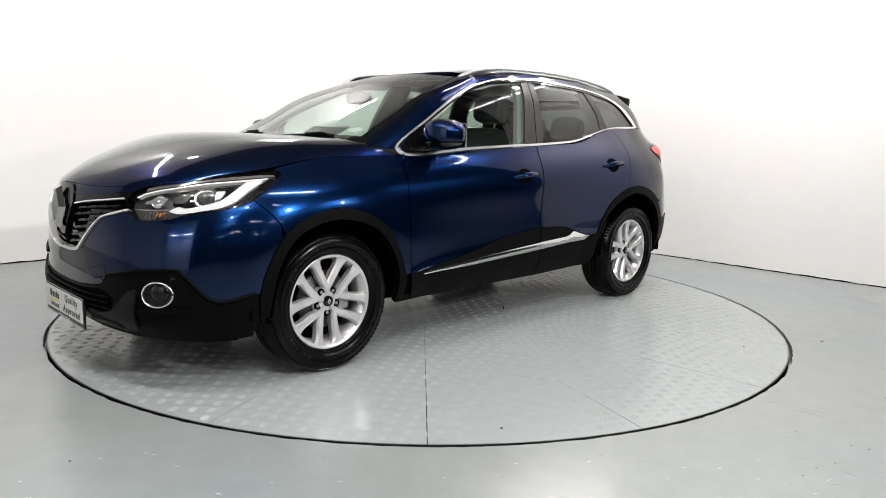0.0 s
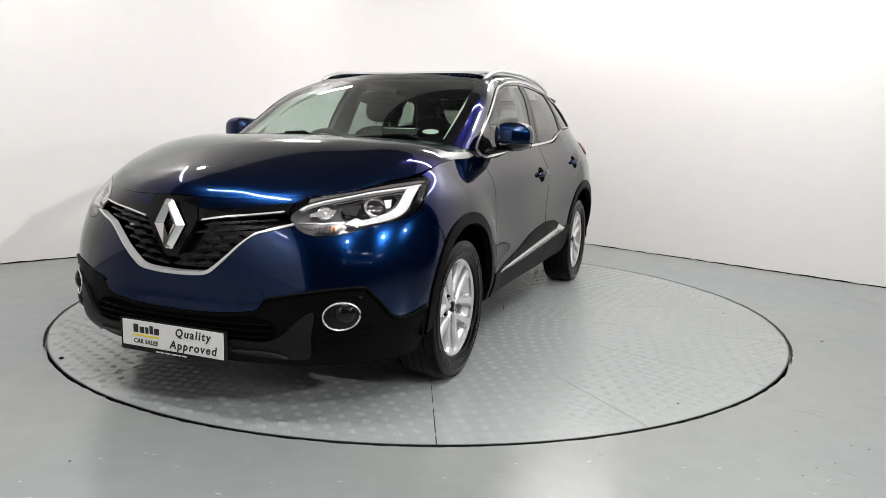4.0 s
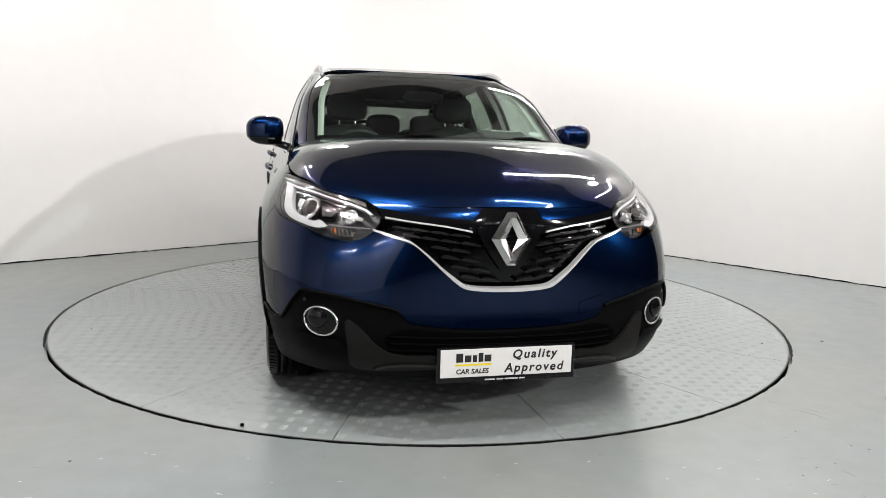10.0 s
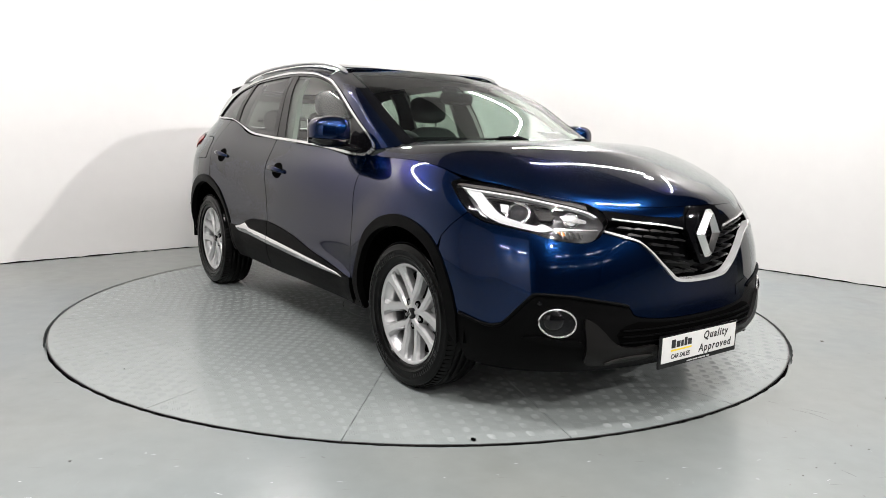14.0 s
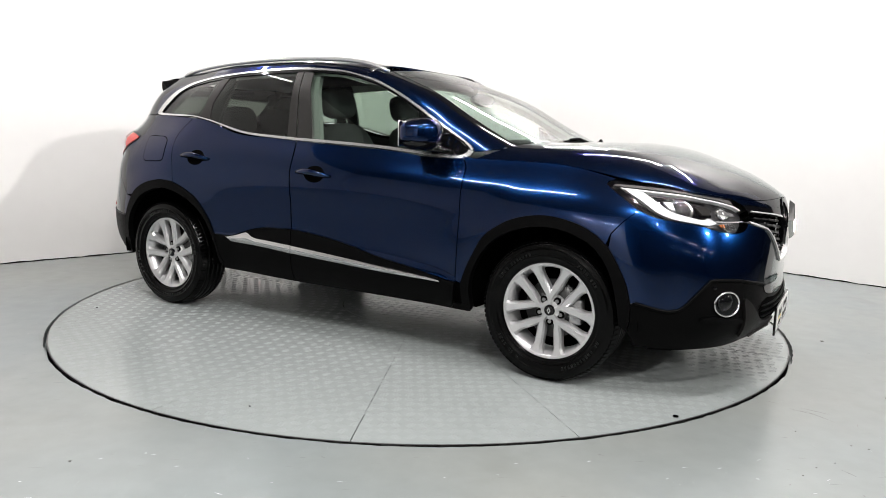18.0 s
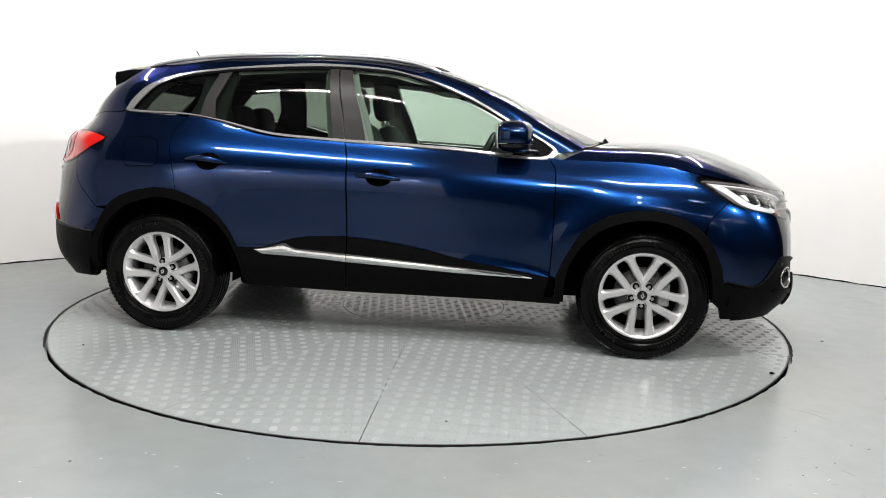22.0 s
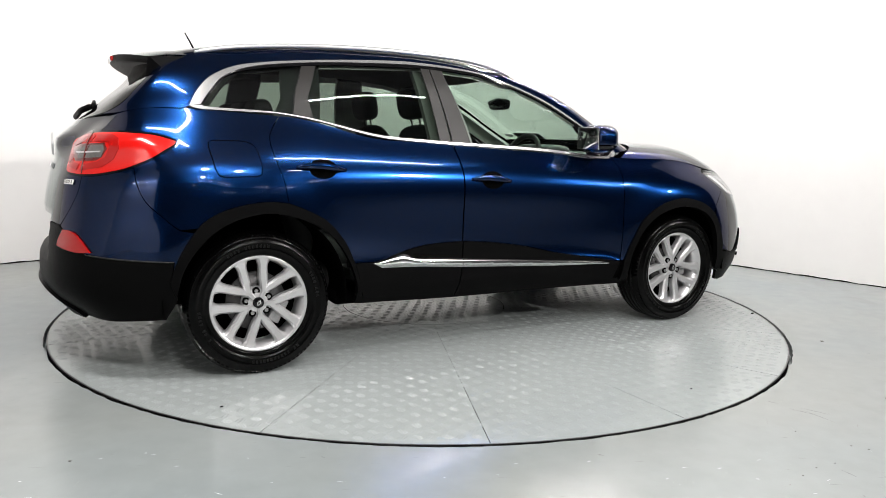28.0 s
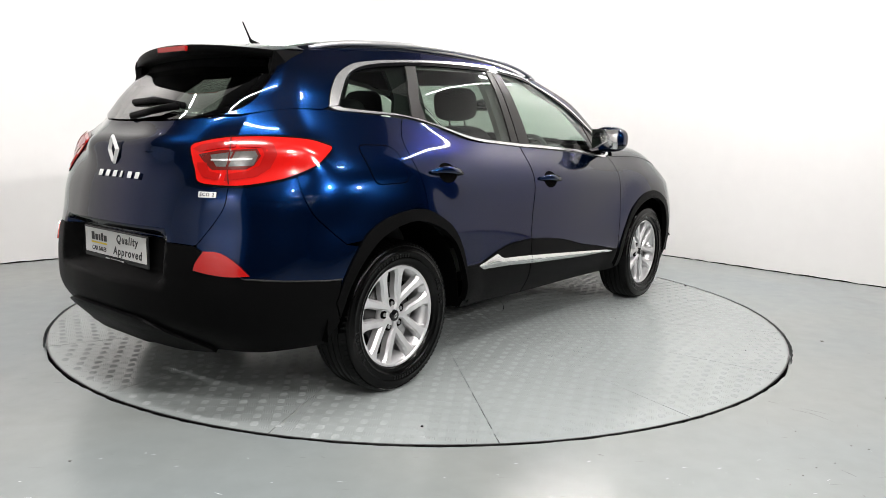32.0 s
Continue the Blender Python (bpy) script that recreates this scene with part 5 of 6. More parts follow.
for sg in BOTH:
    skin("grille_strip", BODY, [(1.44, 4.35), (1.10, 4.225), (.74, 4.11), (.44, 3.96), (.43, 3.90), (.74, 4.05), (1.10, 4.165), (1.44, 4.29)], PALECHROME, grille, sg, off=.007, thick=.012, step=.012, label="bright chrome grille strip")
    for row in range(7):
        for col in range(6):
            u0 = .10 + .235 * col + (.118 if row % 2 else 0)
            u1, v0 = u0 + .205, 2.62 + .205 * row + .30 * (u0 - .1)
            v1 = v0 + .30 * .205
            ring = np.array([(u0, v0), (u1, v1), (u1 + .012, v1 + .030), (u1 - .035, v1 + .070), (u0 + .035, v0 + .070), (u0 - .012, v0 + .030)])
            bar_low = np.interp(ring[:, 0], [.42, .74, 1.10, 1.48], [3.86, 4.00, 4.12, 4.26])
            if inside(PAD_FIELD, ring).all() and (ring[:, 1] < bar_low - .02).all() and (ring[:, 0] > np.interp(ring[:, 1], [2.86, 3.55, 3.95], [.04, .31, .40])).all():
                skin("grille_pad", BODY, ring, PADGREY, grille, sg, off=-.012, thick=.03, step=.03)
for dv in (3.95, 3.80, 3.65, 3.5):
    skin("badge_slat", BODY, [(-.07, dv - .02), (.07, dv - .02), (.07, dv + .02), (-.07, dv + .02)], BLACK, grille, off=.008, thick=.004, step=.02)
diamond(place_on(BODY, 0, 3.74, 1, .012), .097, .076, grille, BADGECHROME, .022)
skin("lower_grille", BODY, twin([(0, 1.50), (.63, 1.53), (1.12, 1.62), (1.36, 1.55), (1.50, 1.38), (1.42, 1.12), (1.1, 1.0), (0, .92)], 0), LINER, lower, off=-.0012, thick=0)
for v0 in (1.42, 1.28, 1.13):
    skin("lower_slat", BODY, twin([(0, v0 - .025), (.8, v0 - .01), (1.44, v0 + .02), (1.44, v0 + .055), (.8, v0 + .025), (0, v0 + .01)], 0), BLACK, lower, off=.006, thick=.010)
show_plate(Matrix(((0, 0, 1, 2.238), (1, 0, 0, 0), (0, 1, 0, .308), (0, 0, 0, 1))), car)

for sg in BOTH:
    # headlight
    hl = outline(LAMP_TOP, LAMP_LOW[1:-1], LAMP_OUT)
    lamp = skin("headlight", BODY, hl, LAMPBOWL, car, sg, off=-.05, thick=-.05, step=.03, gap=.001, label="clear headlight with white light guide and projector")
    skin("light_guide", BODY, spline([(3.92, 4.66), (3.75, 4.72), (3.61, 4.73), (3.52, 4.62), (3.39, 4.37), (3.26, 4.16), (3.04, 4.06), (2.70, 3.99), (2.52, 4.07), (2.34, 3.90), (2.51, 3.79), (2.68, 3.77), (3.05, 3.81), (3.33, 3.87), (3.55, 4.03), (3.71, 4.34)]), WHITELENS, lamp, sg, off=-.010, thick=.02, step=.012, gap=.006, label="white plastic light guide")
    skin("outer_bezel", BODY, outline(line((4.12, 4.66), (3.98, 4.34), (3.80, 4.05)), line((3.57, 3.90), (3.40, 3.87)), line((3.62, 4.04), (3.78, 4.34), (3.97, 4.70))), GLOSSBLACK, lamp, sg, off=-.016, thick=.02, step=.02)
    skin("centre_bezel", BODY, spline([(3.42, 4.60), (3.28, 4.28), (3.06, 4.10), (2.70, 4.04), (2.52, 4.12), (2.30, 4.20), (2.28, 4.44), (2.44, 4.62), (2.90, 4.66)]), GLOSSBLACK, lamp, sg, off=-.034, thick=.012, step=.02)
    skin("brow", BODY, outline(line((3.98, 4.70), (3.19, 4.80), (2.60, 4.86), (2.02, 4.82), (1.72, 4.66), (1.60, 4.44)), line((1.65, 4.42), (1.75, 4.60), (2.04, 4.755), (2.60, 4.80), (3.19, 4.745), (3.93, 4.655))), WHITELENS, lamp, sg, off=-.008, thick=.018, step=.02, label="white brow light bar")
    skin("brow_edge", BODY, outline(line((3.90, 4.59), (3.19, 4.665), (2.60, 4.72), (2.04, 4.675)), line((2.06, 4.645), (2.60, 4.685), (3.19, 4.63), (3.84, 4.555))), BRIGHTCHROME, lamp, sg, off=-.016, thick=.012, step=.02)
    skin("lamp_bezel", BODY, outline(line((4.10, 4.70), (3.95, 4.80), (3.19, 4.93), (2.58, 4.96), (1.98, 4.98), (1.70, 4.88)), line((1.70, 4.72), (2.02, 4.87), (2.60, 4.90), (3.19, 4.84), (4.05, 4.72))), GREYLENS, lamp, sg, off=-.006, thick=.015, step=.02)
    skin("projector_bracket", BODY, [(3.26, 4.50), (3.10, 4.52), (3.14, 4.24), (3.24, 4.26)], WHITELENS, lamp, sg, off=-.020, thick=.012, step=.02)
    for k in range(5):
        skin("reflector_rib", BODY, [(2.26 - .07 * k, 3.87), (2.235 - .07 * k, 3.88), (2.215 - .07 * k, 3.70), (2.24 - .07 * k, 3.70)], BRIGHTCHROME, lamp, sg, off=-.010, thick=.004, step=.02)
    for (pu, pv, r, mat, nm) in ((2.95, 4.34, .046, BRIGHTCHROME, "projector_ring"), (1.98, 4.36, .030, BRIGHTCHROME, "reflector")):
        bm = bmesh.new()
        lathe(bm, [(r * 1.05, -.03), (r * 1.12, .0), (r * 1.0, .008), (r * .80, .004), (r * .78, -.02)], 32)
        bmesh.ops.transform(bm, matrix=place_on(BODY, pu, pv, sg, -.030) @ pose(0, 0, 0, 90, 0, 0), verts=bm.verts)
        part(nm, bm, mat, lamp)
        bm = bmesh.new()
        lathe(bm, [(.0001, r * .42), (r * .35, r * .38), (r * .62, r * .22), (r * .78, 0), (r * .8, -.02)], 32)
        bmesh.ops.transform(bm, matrix=place_on(BODY, pu, pv, sg, -.034) @ pose(0, 0, 0, 90, 0, 0), verts=bm.verts)
        part("projector_lens", bm, GLOSSBLACK if r > .04 else WHITELENS, lamp)
    skin("inner_reflector", BODY, [(2.14, 4.46), (1.95, 4.50), (1.76, 4.34), (1.78, 4.22), (2.0, 4.25), (2.12, 4.32)], CHROME, lamp, sg, off=-.022, thick=.012, step=.02)
    skin("inner_reflector", BODY, [(2.60, 4.55), (2.28, 4.58), (2.22, 4.45), (2.34, 4.25), (2.55, 4.22)], SILVERGREY, lamp, sg, off=-.026, thick=.012, step=.02)
    skin("indicator", BODY, [(2.30, 3.86), (2.06, 3.90), (1.88, 3.82), (1.92, 3.70), (2.12, 3.68), (2.26, 3.76)], GREYLENS, lamp, sg, off=-.016, thick=.012, step=.02)
    skin("indicator_bulb", BODY, [(2.30, 3.86), (2.20, 3.88), (2.17, 3.78), (2.24, 3.75)] if sg < 0 else [(2.30, 3.86), (2.14, 3.87), (2.12, 3.76), (2.24, 3.75)], AMBER, lamp, sg, off=-.012, thick=.006, step=.02, label="amber indicator bulb")
    skin("lamp_strip", BODY, [(2.34, 3.98), (1.66, 3.98), (1.66, 3.94), (2.34, 3.93)], CHROME, lamp, sg, off=-.012, thick=.008, step=.02)
    skin("lamp_lens", BODY, hl, LENSGLASS, lamp, sg, off=.0015, thick=0, step=.03, gap=.001)
    # fog lamp
    ell = [(2.46 + .30 * math.cos(a), 1.67 + .31 * math.sin(a)) for a in np.linspace(0, 2 * math.pi, 32, endpoint=False)]
    fog = skin("fog_lamp", BODY, ell, GLOSSBLACK, lower, sg, off=.001, thick=0, step=.02, label="round fog lamp in a chrome ring")
    ea = np.array(ell)
    pts = (BODY.at(ea[:, 0], ea[:, 1]) + BODY.normal(ea[:, 0], ea[:, 1]) * .004) * (1, sg, 1)
    bm = bmesh.new()
    rod(bm, [tuple(q) for q in pts], .0042, 8, closed=True)
    part("fog_ring", bm, CHROME, fog, "chrome ring")
    bm = bmesh.new()
    bmesh.ops.create_uvsphere(bm, u_segments=20, v_segments=12, radius=.042)
    bmesh.ops.transform(bm, matrix=place_on(BODY, 2.52, 1.74, sg, .0) @ Matrix.Diagonal((1, 1, .45, 1)), verts=bm.verts)
    part("fog_lens", bm, GLOSSBLACK, fog, "clear fog lamp lens")
    skin("bumper_garnish", BODY, spline([(3.03, 1.25), (2.60, 1.16), (2.12, 1.13), (2.06, 1.20), (2.16, 1.29), (2.50, 1.30), (2.79, 1.34)]), BLACK, lower, sg, off=.010, thick=.014, step=.02, label="black bumper garnish")
    skin("bumper_blade", BODY, spline([(2.02, 1.72), (1.88, 1.68), (1.74, 1.50), (1.60, 1.28), (1.42, 1.10), (1.18, 1.02), (.80, 1.0), (.80, .62), (1.3, .52), (1.75, .50), (1.95, .70), (2.0, 1.2)]), SATINBLACK, lower, sg, off=.012, thick=.02, step=.03)
    skin("chin_strip", BODY, spline([(1.60, .60), (1.46, .74), (1.2, .80), (.86, .78), (.86, .74), (1.2, .755), (1.44, .70), (1.54, .58)]), SILVERGREY, lower, sg, off=.020, thick=.008, step=.02)
    bm = bmesh.new()
    lathe(bm, [(.0001, .003), (.008, .003), (.009, .0)], 14)
    bmesh.ops.transform(bm, matrix=place_on(BODY, 2.74, 2.12, sg, 0) @ pose(0, 0, 0, 90, 0, 0), verts=bm.verts)
    part("parking_sensor", bm, GLOSSBLACK, lower)
    # tail lamp
    TAIL = spline([(13.57, 4.49), (13.45, 4.58), (13.02, 4.62), (12.50, 4.61), (11.95, 4.58), (11.36, 4.53), (11.06, 4.47), (10.93, 4.41), (11.11, 4.27), (11.37, 4.13), (11.77, 4.00), (12.13, 3.93), (12.46, 3.89), (12.83, 3.90), (13.12, 3.95), (13.26, 4.15)])
    tail = skin("tail_lamp", BODY, TAIL, RED, car, sg, off=.006, thick=.012, step=.02, label="red wraparound tail lamp with clear centre")
    skin("lamp_frame", BODY, TAIL, GLOSSBLACK, tail, sg, off=.003, thick=.010, step=.02, gap=-.006)
    for run in ([(13.52, 4.47), (13.42, 4.53), (13.02, 4.57), (12.78, 4.575), (12.78, 4.475), (13.02, 4.47), (13.38, 4.42)],
                [(13.28, 4.25), (13.22, 4.16), (13.08, 4.02), (12.82, 3.97), (12.82, 4.08), (13.02, 4.12), (13.12, 4.25)],
                [(12.72, 4.575), (12.30, 4.56), (12.12, 4.50), (12.03, 4.35), (12.09, 4.15), (12.28, 4.02), (12.74, 3.96), (12.74, 4.07), (12.42, 4.12), (12.28, 4.20), (12.25, 4.36), (12.33, 4.45), (12.72, 4.475)]):
        skin("red_segment", BODY, run, BRIGHTRED, tail, sg, off=.0085, thick=.003, step=.02)
    skin("dark_segment", BODY, [(13.36, 4.38), (13.02, 4.44), (12.40, 4.44), (12.30, 4.34), (12.36, 4.20), (12.46, 4.14), (12.98, 4.14), (13.14, 4.24)], LAMPDARK, tail, sg, off=.0080, thick=.003, step=.02, label="dark red lamp centre")
    skin("clear_segment", BODY, [(13.14, 4.37), (12.79, 4.41), (12.79, 4.19), (12.93, 4.19)], GREYLENS, tail, sg, off=.0095, thick=.003, step=.02, label="clear grey reversing lens")
    skin("clear_segment", BODY, [(12.75, 4.41), (12.42, 4.41), (12.35, 4.34), (12.37, 4.20), (12.75, 4.19)], GREYLENS, tail, sg, off=.0095, thick=.003, step=.02, label="clear grey reversing lens")
    skin("bulb_strip", BODY, [(13.08, 4.305), (12.42, 4.312), (12.42, 4.288), (13.06, 4.28)], PALECHROME, tail, sg, off=.0125, thick=.003, step=.02)
    skin("lamp_joint", BODY, [(12.924, 4.62), (12.906, 4.62), (12.641, 3.90), (12.659, 3.90)], LAMPDARK, tail, sg, off=.0130, thick=.004, step=.02)
    skin("reflector", BODY, spline([(12.87, 2.66), (12.87, 2.66), (12.67, 2.65), (12.50, 2.55), (12.34, 2.39), (12.19, 2.20), (12.19, 2.20), (12.48, 2.18), (12.77, 2.22), (13.01, 2.28), (13.01, 2.28), (12.98, 2.43)]), BRIGHTRED, rear_bumper, sg, off=.010, thick=.01, step=.02, label="red bumper reflector")
    # door mirror
    mirror = new("door_mirror")
    mirror.parent = car
    mirror["label"] = "dark blue door mirror with black base"

    def blob(z_lo, z_hi, grow):
        bm = bmesh.new()
        bmesh.ops.create_uvsphere(bm, u_segments=40, v_segments=24, radius=1)
        for v in bm.verts:
            d = v.co.copy()
            q = [math.copysign(abs(c) ** .62, c) for c in d]
            x, y, z = .628 + .094 * q[0] * grow, .901 + .100 * q[1] * grow, 1.141 + .080 * (1 - .22 * max(0, d[1])) * q[2] * grow
            x = max(x, .546 + (.004 if z_lo else 0))
            x -= .10 * max(0, y - .90) * 2.6 * max(0, (x - .575) / .13)
            z = min(max(z, z_lo or 0), z_hi or 9)
            v.co = (x, y * sg, z)
        bmesh.ops.recalc_face_normals(bm, faces=bm.faces)
        return bm
    part("shell", blob(1.105, None, 1.0), PAINT, mirror)
    part("base", blob(None, 1.103, .985), GLOSSBLACK, mirror)
    bm = bmesh.new()
    rod(bm, [(.62, sg * .86, 1.078), (.67, sg * .82, 1.068), (.74, sg * .765, 1.052)], .024, 10, flat=.8)
    part("arm", bm, GLOSSBLACK, mirror)
    bm = bmesh.new()
    box(bm, .5340, .5420, .812, .980, 1.080, 1.203, .0028)
    for v in bm.verts:
        v.co.x += (v.co.y - .895) * .10
        v.co.y *= sg
    part("mirror_glass", bm, MIRRORGLASS, mirror, "silver mirror glass")
    bm = bmesh.new()
    rod(bm, [(.712, sg * .85, 1.098), (.710, sg * .90, 1.100), (.684, sg * .96, 1.102), (.63, sg * .990, 1.104)], .006, 8)
    part("side_repeater", bm, GREYLENS, mirror)
    # roof rail
    rail = new("roof_rail")
    rail.parent = car
    rail["label"] = "satin aluminium roof rail"
    ctrl = [(.20, 1.484), (.12, 1.512), (.0, 1.540), (-.2, 1.561), (-.57, 1.571), (-.95, 1.562), (-1.25, 1.541), (-1.42, 1.519), (-1.53, 1.494)]
    sp = spline([(x, z) for x, z in ctrl], False, 5)
    ys = [.568 - .052 * (min(0, x + .6) / .93) ** 2 for x, _ in sp]
    bm = bmesh.new()
    rod(bm, [(x, sg * y, z) for (x, z), y in zip(sp, ys)], lambda t: .0135 if .03 < t < .97 else .008, 10, flat=.85)
    part("bar", bm, ALLOY, rail)

    # raised lip of the bumper cladding, bright seam of the rear bumper, air deflector before the wheel
    for nm, run, holder, rad, mat in (("cladding_lip", CLAD_FRONT[(CLAD_FRONT[:, 0] > 1.30)], lower, .0065, BLACK), ("cladding_lip", CLAD_REAR[(CLAD_REAR[:, 0] < 12.34)], rear_bumper, .0030, SILVERGREY)):
        q = (BODY.at(run[:, 0], run[:, 1]) + BODY.normal(run[:, 0], run[:, 1]) * .004) * (1, sg, 1)
        bm = bmesh.new()
        rod(bm, [tuple(k) for k in q], rad, 8)
        part(nm, bm, mat, holder)
    bm = bmesh.new()
    box(bm, 1.84, 1.850, sg * .60 - .05, sg * .60 + .05, .185, .26, .003)
    part("air_deflector", bm, BLACK, lower, smooth=False)

# spoiler
ss = np.linspace(-1, 1, 33)
root = ROOF.at(np.full(33, .975), ss)
tip = np.stack([-1.858 + .125 * ss ** 2, .535 * ss, 1.493 - .034 * ss ** 2], 1)
mid = (root + tip) / 2 + (0, 0, .006)
lip = tip + (-.004, 0, -.030)
under = np.stack([-1.79 + .10 * ss ** 2, .53 * ss, 1.450 - .02 * ss ** 2], 1)
rows = [root, mid, tip]
raw_part("spoiler", np.concatenate(rows), [(r * 33 + i, r * 33 + i + 1, (r + 1) * 33 + i + 1, (r + 1) * 33 + i) for r in range(2) for i in range(32)], PAINT, car, "roof spoiler painted dark blue")
rows = [tip + (0, 0, -.001), lip, under, np.stack([-1.70 + .07 * ss ** 2, .52 * ss, 1.44 - .015 * ss ** 2], 1)]
raw_part("spoiler_underside", np.concatenate(rows), [(r * 33 + i, r * 33 + i + 1, (r + 1) * 33 + i + 1, (r + 1) * 33 + i) for r in range(3) for i in range(32)], BLACK, car, "black spoiler underside")
for sg in BOTH:
    bm = bmesh.new()
    a = [(-1.58, .530, 1.470), (-1.733, .538, 1.460), (-1.742, .537, 1.432), (-1.745, .526, 1.385), (-1.760, .518, 1.340), (-1.70, .525, 1.340), (-1.655, .545, 1.39)]
    f0 = [bm.verts.new((x, sg * (y + .006), z)) for x, y, z in a]
    f1 = [bm.verts.new((x + .01, sg * (y - .03), z)) for x, y, z in a]
    bm.faces.new(f0)
    bm.faces.new(f1[::-1])
    for i in range(len(a)):
        bm.faces.new((f0[i], f0[(i + 1) % len(a)], f1[(i + 1) % len(a)], f1[i]))
    bmesh.ops.recalc_face_normals(bm, faces=bm.faces)
    part("spoiler_fin", bm, BLACK, car, smooth=False)
bm = bmesh.new()
box(bm, -1.868, -1.850, -.11, .11, 1.464, 1.487, .003)
part("brake_lamp", bm, BRIGHTRED, car, "red high-level brake lamp", smooth=False)

# aerial, wipers, rear badges
bm = bmesh.new()
rod(bm, [(-1.405, 0, 1.540), (-1.432, 0, 1.552), (-1.453, 0, 1.563)], lambda t: .017 - .010 * t, 10)
rod(bm, [(-1.449, 0, 1.560), (-1.471, 0, 1.602), (-1.494, 0, 1.643)], lambda t: .0055 - .0025 * t, 8)
part("aerial", bm, BLACK, car, "short black roof aerial")


def wiper(points, arm, r=.007):
    holder = new("wiper")
    holder.parent = car
    holder["label"] = "black wiper lying on the glass"
    for nm, run, rad in (("blade", points, r), ("arm", arm, r * 1.1)):
        p = np.array([(u, v) for u, v, _ in run])
        q = CABIN.at(p[:, 0], p[:, 1]) + CABIN.normal(p[:, 0], p[:, 1]) * np.array([o for _, _, o in run])[:, None]
        bm = bmesh.new()
        rod(bm, [tuple(k) for k in q], rad, 8, flat=1.3)
        part(nm, bm, BLACK, holder)


wiper([(-.95, -.16, .014), (-.48, -.07, .018), (-.09, -.11, .016)], [(.02, -.24, .018), (-.25, -.09, .03), (-.60, -.10, .024)], .006)
wiper([(.39, -.18, .014), (1.0, -.10, .018), (1.46, .0, .014)], [(1.52, -.10, .018), (1.30, -.05, .03), (1.0, -.10, .024)], .006)
wiper([(10.3, .70, .008), (10.95, .74, .014), (11.93, .50, .008)], [(10.84, .06, .016), (11.45, .27, .024), (11.85, .46, .016)], .011)
m = Matrix(((0, 0, -1, -2.140), (-1, 0, 0, 0), (0, 1, 0, 1.045), (0, 0, 0, 1)))
diamond(m, .060, .046, tailgate, BADGE, .010)
m = place_on(BODY, 15.26, 3.98, 1, .003)
for i in range(6):
    w = .028 if i != 3 else .014
    panel("name_bar", -.165 + i * .057, -.165 + i * .057 + w, -.0135, .0135, 0, .003, m, BADGE, tailgate, .001)
m = place_on(BODY, 17.07, 3.73, 1, .003)
panel("badge", -.036, .036, -.0112, .0112, 0, .0025, m, WHITEPLATE, tailgate, .001, "small white badge reading ECO2")
words("lettering", "ECO", .0185, m @ pose(-.0105, 0, .0032), INK, tailgate, 0, 1.15)
words("lettering", "2", .0185, m @ pose(.024, 0, .0032), SILVERGREY, tailgate)
show_plate(Matrix(((0, 0, -1, -2.150), (-1, 0, 0, 0), (0, 1, 0, .646), (0, 0, 0, 1))), rear_bumper)
# ---- the car: cabin ----
CLOTH = material("charcoal_seat_cloth", (0.018, 0.018, 0.019), 0.85, 0, 0, 0.25, 120, 0.1)
DASH = material("black_soft_plastic", (0.015, 0.015, 0.016), 0.6, 0, 0, 0.2, 200, 0.1)
GREYTRIM = material("grey_pillar_lining", (0.22, 0.22, 0.21), 0.7, 0, 0, 0.06, 80)
LININGS = material("pale_grey_lining", (0.72, 0.72, 0.68), 0.85, 0, 0, 0.06, 80)


def cushion(bm, cx, cy, cz, hx, hy, hz, tilt=0.0, e=.55):
    r = bmesh.ops.create_uvsphere(bm, u_segments=24, v_segments=14, radius=1)["verts"]
    m = pose(cx, cy, cz, 0, tilt, 0)
    for v in r:
        q = [math.copysign(abs(c) ** e, c) for c in v.co]
        v.co = m @ Vector((hx * q[0], hy * q[1], hz * q[2]))
    return bm


def seat(name, x, y, half, heads, z=.62):
    s = new(name)
    s.parent = car
    s["label"] = "charcoal cloth car seat"
    part("seat_cushion", cushion(bmesh.new(), x + .25, y, z - .12, .28, half, .11, -6), CLOTH, s)
    part("backrest", cushion(bmesh.new(), x - .05, y, z + .25, .085, half, .34, -16, .6), CLOTH, s)
    for hy in heads:
        part("headrest", cushion(bmesh.new(), x - .17, y + hy, z + .70, .058, .138, .092, -10, .6), CLOTH, s)
        for d in (-.055, .055):
            bm = bmesh.new()
            rod(bm, [(x - .13, y + hy + d, z + .52), (x - .165, y + hy + d, z + .68)], .006, 8)
            part("headrest_post", bm, CHROME, s)


seat("front_seat", -.15, .37, .25, (0,), .615)
seat("front_seat", -.15, -.37, .25, (0,), .615)
seat("rear_seat", -1.02, 0, .62, (-.36, 0, .36), .505)
dash = new("dashboard")
dash.parent = car
dash["label"] = "black dashboard with steering wheel"
part("dash_top", cushion(bmesh.new(), .72, 0, .965, .28, .70, .10, 0, .5), DASH, dash)
part("instrument_hood", cushion(bmesh.new(), .60, -.37, 1.045, .12, .19, .055), DASH, dash)
bm = bmesh.new()
rod(bm, [Matrix.Rotation(math.radians(-66), 4, "Y") @ Vector((.185 * math.cos(a), .185 * math.sin(a), 0)) + Vector((.42, -.37, .98)) for a in np.linspace(0, 2 * math.pi, 40, endpoint=False)], .016, 10, closed=True)
part("steering_wheel", bm, DASH, dash)
part("steering_boss", cushion(bmesh.new(), .44, -.37, .97, .04, .10, .06, 24), DASH, dash)
bm = bmesh.new()
rod(bm, [(.42, -.54, .985), (.44, -.37, .97), (.42, -.20, .985)], .018, 8)
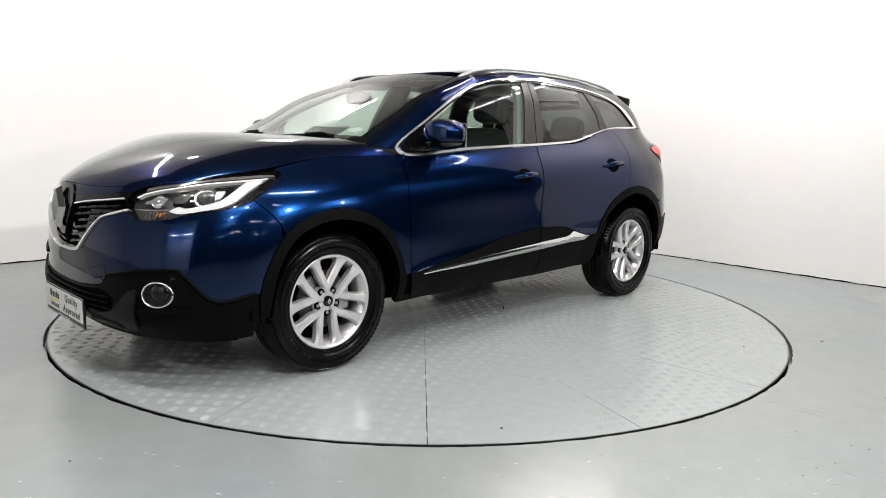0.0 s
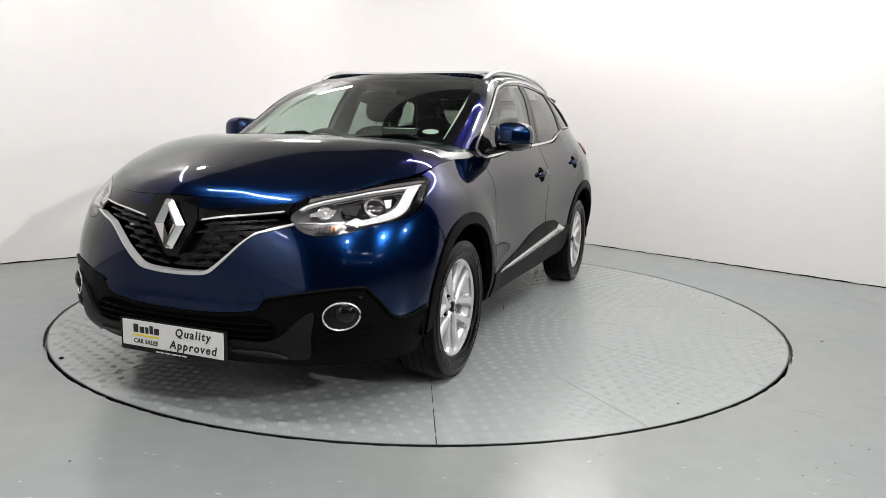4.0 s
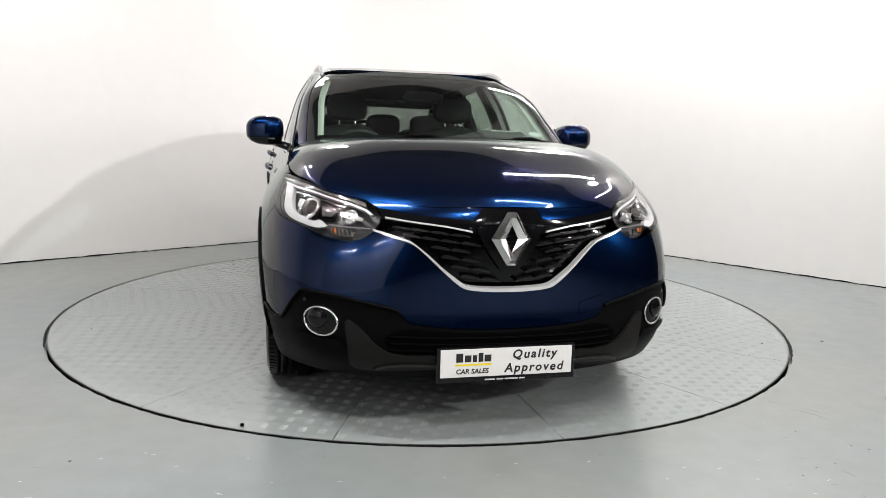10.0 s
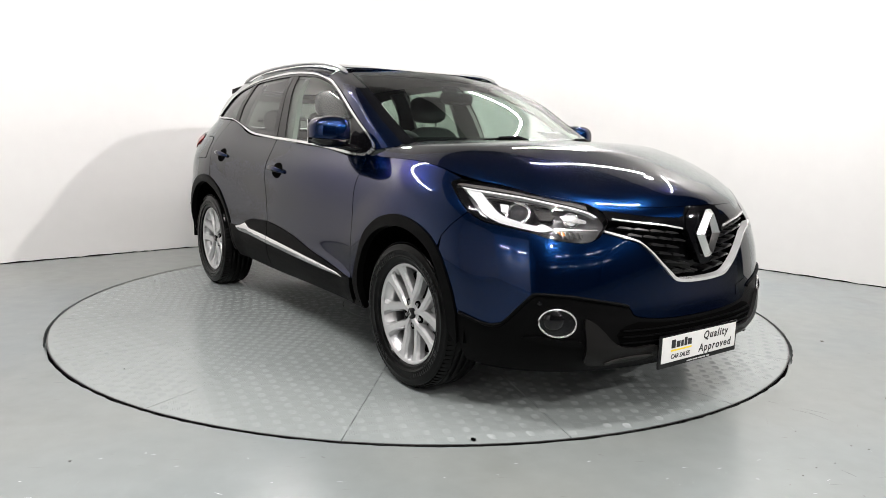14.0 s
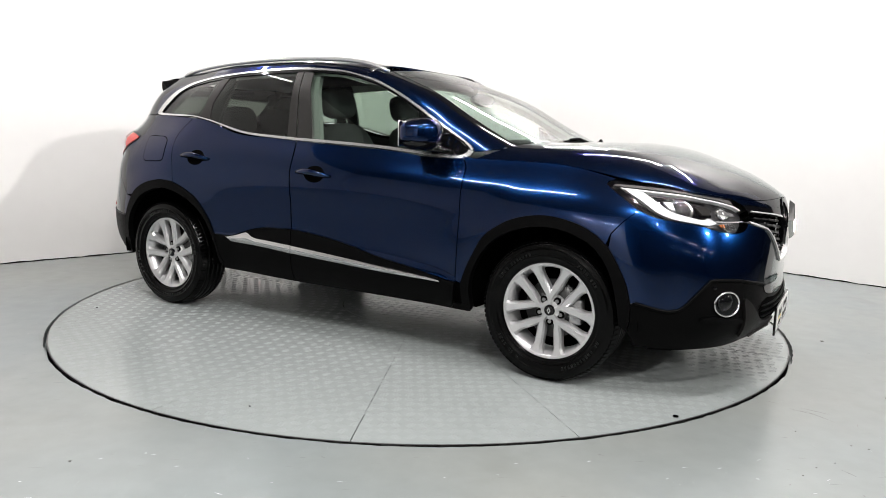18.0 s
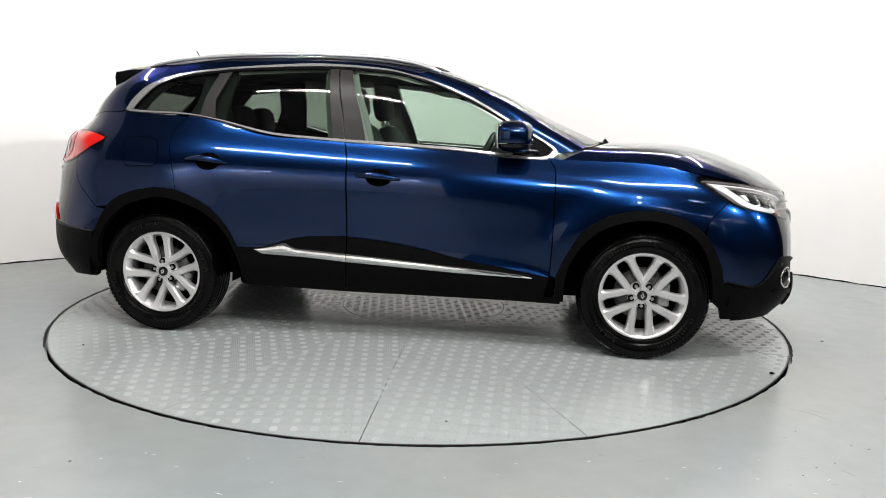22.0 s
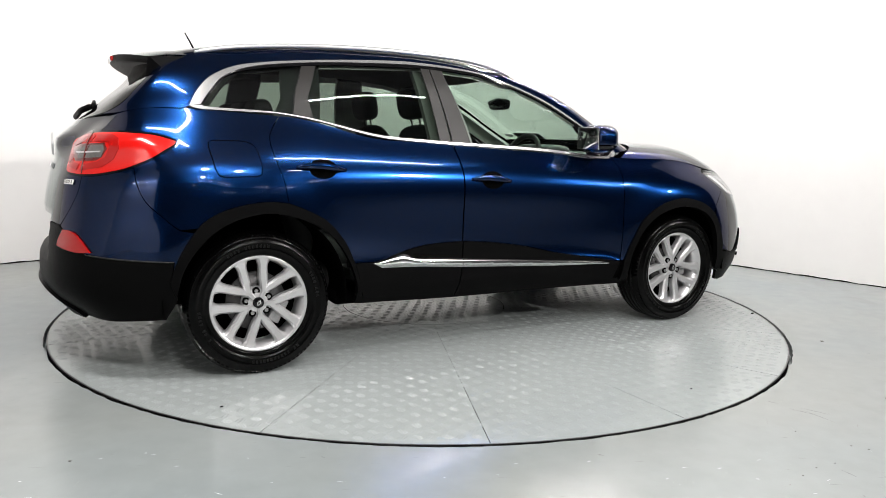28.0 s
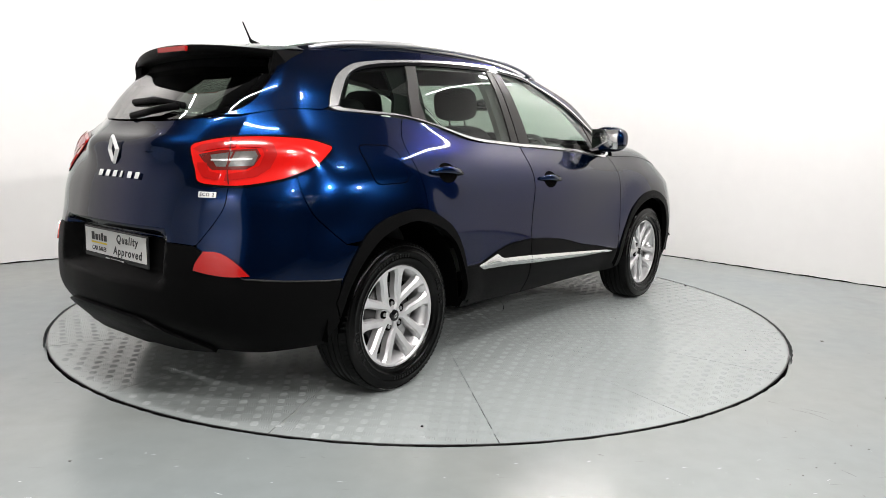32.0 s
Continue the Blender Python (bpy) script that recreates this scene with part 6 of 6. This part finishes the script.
part("steering_spoke", bm, DASH, dash)
part("inner_mirror", cushion(bmesh.new(), .50, 0, 1.352, .022, .118, .036, 10), GLOSSBLACK, car)
part("mirror_mount", cushion(bmesh.new(), .46, 0, 1.368, .038, .045, .018, -25), GLOSSBLACK, car)
part("centre_console", cushion(bmesh.new(), .15, 0, .60, .45, .11, .16), DASH, car)
skin("headlining", ROOF, [(0.03, -.97), (0.03, .97), (.97, .97), (.97, -.97)], LININGS, car, off=-.05, thick=0, step=.06)
for sg in BOTH:
    skin("pillar_trim", CABIN, outline([(1.74, .05), (1.74, 1.5), (1.76, 2.9), (2.4, 2.9), (2.72, 2.5), (2.66, 1.6), (2.55, .6), (2.5, .05)]), LININGS, car, sg, off=-.035, thick=.02, step=.04)
    skin("pillar_trim", CABIN, outline([(4.98, -.1), (4.62, -.1), (4.52, 2.9), (4.98, 2.9)]), GREYTRIM, car, sg, off=-.035, thick=.03, step=.04)
    skin("roof_side_trim", CABIN, outline([(2.5, 2.60), (3.0, 2.72), (4, 2.72), (5, 2.66), (5.9, 2.5), (5.9, 2.98), (2.0, 2.98)]), LININGS, car, sg, off=-.03, thick=0, step=.05)
    skin("rear_trim", CABIN, outline([(8.9, -.05), (7.5, -.05), (7.38, .3), (7.2, 1.6), (7.0, 2.5), (8.6, 2.6), (8.66, 1.5), (8.75, .8)]), DASH, car, sg, off=-.03, thick=.02, step=.05)
    skin("pillar_trim", CABIN, outline([(6.55, -.1), (5.98, -.1), (5.9, 2.7), (6.4, 2.7), (6.4, 1.2)]), DASH, car, sg, off=-.035, thick=.02, step=.05)
    skin("door_card", BODY, outline([(6.3, 2.5), (6.3, 4.9), (7, 4.95), (8, 4.95), (9, 4.95), (10.2, 4.95), (10.2, 4.3), (9.4, 3.9), (8.9, 2.9), (8.8, 2.5)]), DASH, car, sg, off=-.05, thick=0, step=.06)
bm = bmesh.new()
box(bm, -.84, .84, -.76, .76, .40, .45)
box(bm, -1.85, -.83, -.46, .46, .402, .452)
box(bm, -1.80, -1.25, -.60, .60, .90, .93)
part("cabin_floor", bm, DASH, car, smooth=False)
for sg in BOTH:
    skin("roof_side_trim", CABIN, outline([(5.9, 2.5), (7.0, 2.25), (8.6, 2.25), (8.6, 2.98), (5.9, 2.98)]), DASH, car, sg, off=-.03, thick=0, step=.05)
# dealer's card and disc behind the windscreen
m = place_on(CABIN, 1.54, .46, 1, -.006)
bm = bmesh.new()
lathe(bm, [(.0001, .001), (.034, .001), (.034, 0)], 28)
bmesh.ops.transform(bm, matrix=m @ pose(0, 0, 0, 90, 0, 0) @ Matrix.Diagonal((1.25, 1, .8, 1)), verts=bm.verts)
part("windscreen_disc", bm, WHITEPLATE, car, "white paper disc inside the windscreen", smooth=False)
panel("windscreen_card", -.16, .10, -.045, .045, 0, .002, place_on(CABIN, 1.10, .40, 1, -.010), DASH, car, 0, "dark card inside the windscreen")
panel("card_bar", -.09, .08, .032, .040, .0022, .003, place_on(CABIN, 1.10, .40, 1, -.010), WHITEPLATE, car)

# ---- what turns ----
def car_pose(t):
    a = TURN_START + TURN_RATE * t
    return pose(0, 0, 0, 0, 0, a) @ pose(*CAR_OFFSET, 0)


def motions():
    steps = [float(i) for i in range(33)]
    walk(turntable, [(t, pose(0, 0, 0, 0, 0, TURN_START + TURN_RATE * t)) for t in steps])
    walk(car, [(t, car_pose(t)) for t in steps])


motions()
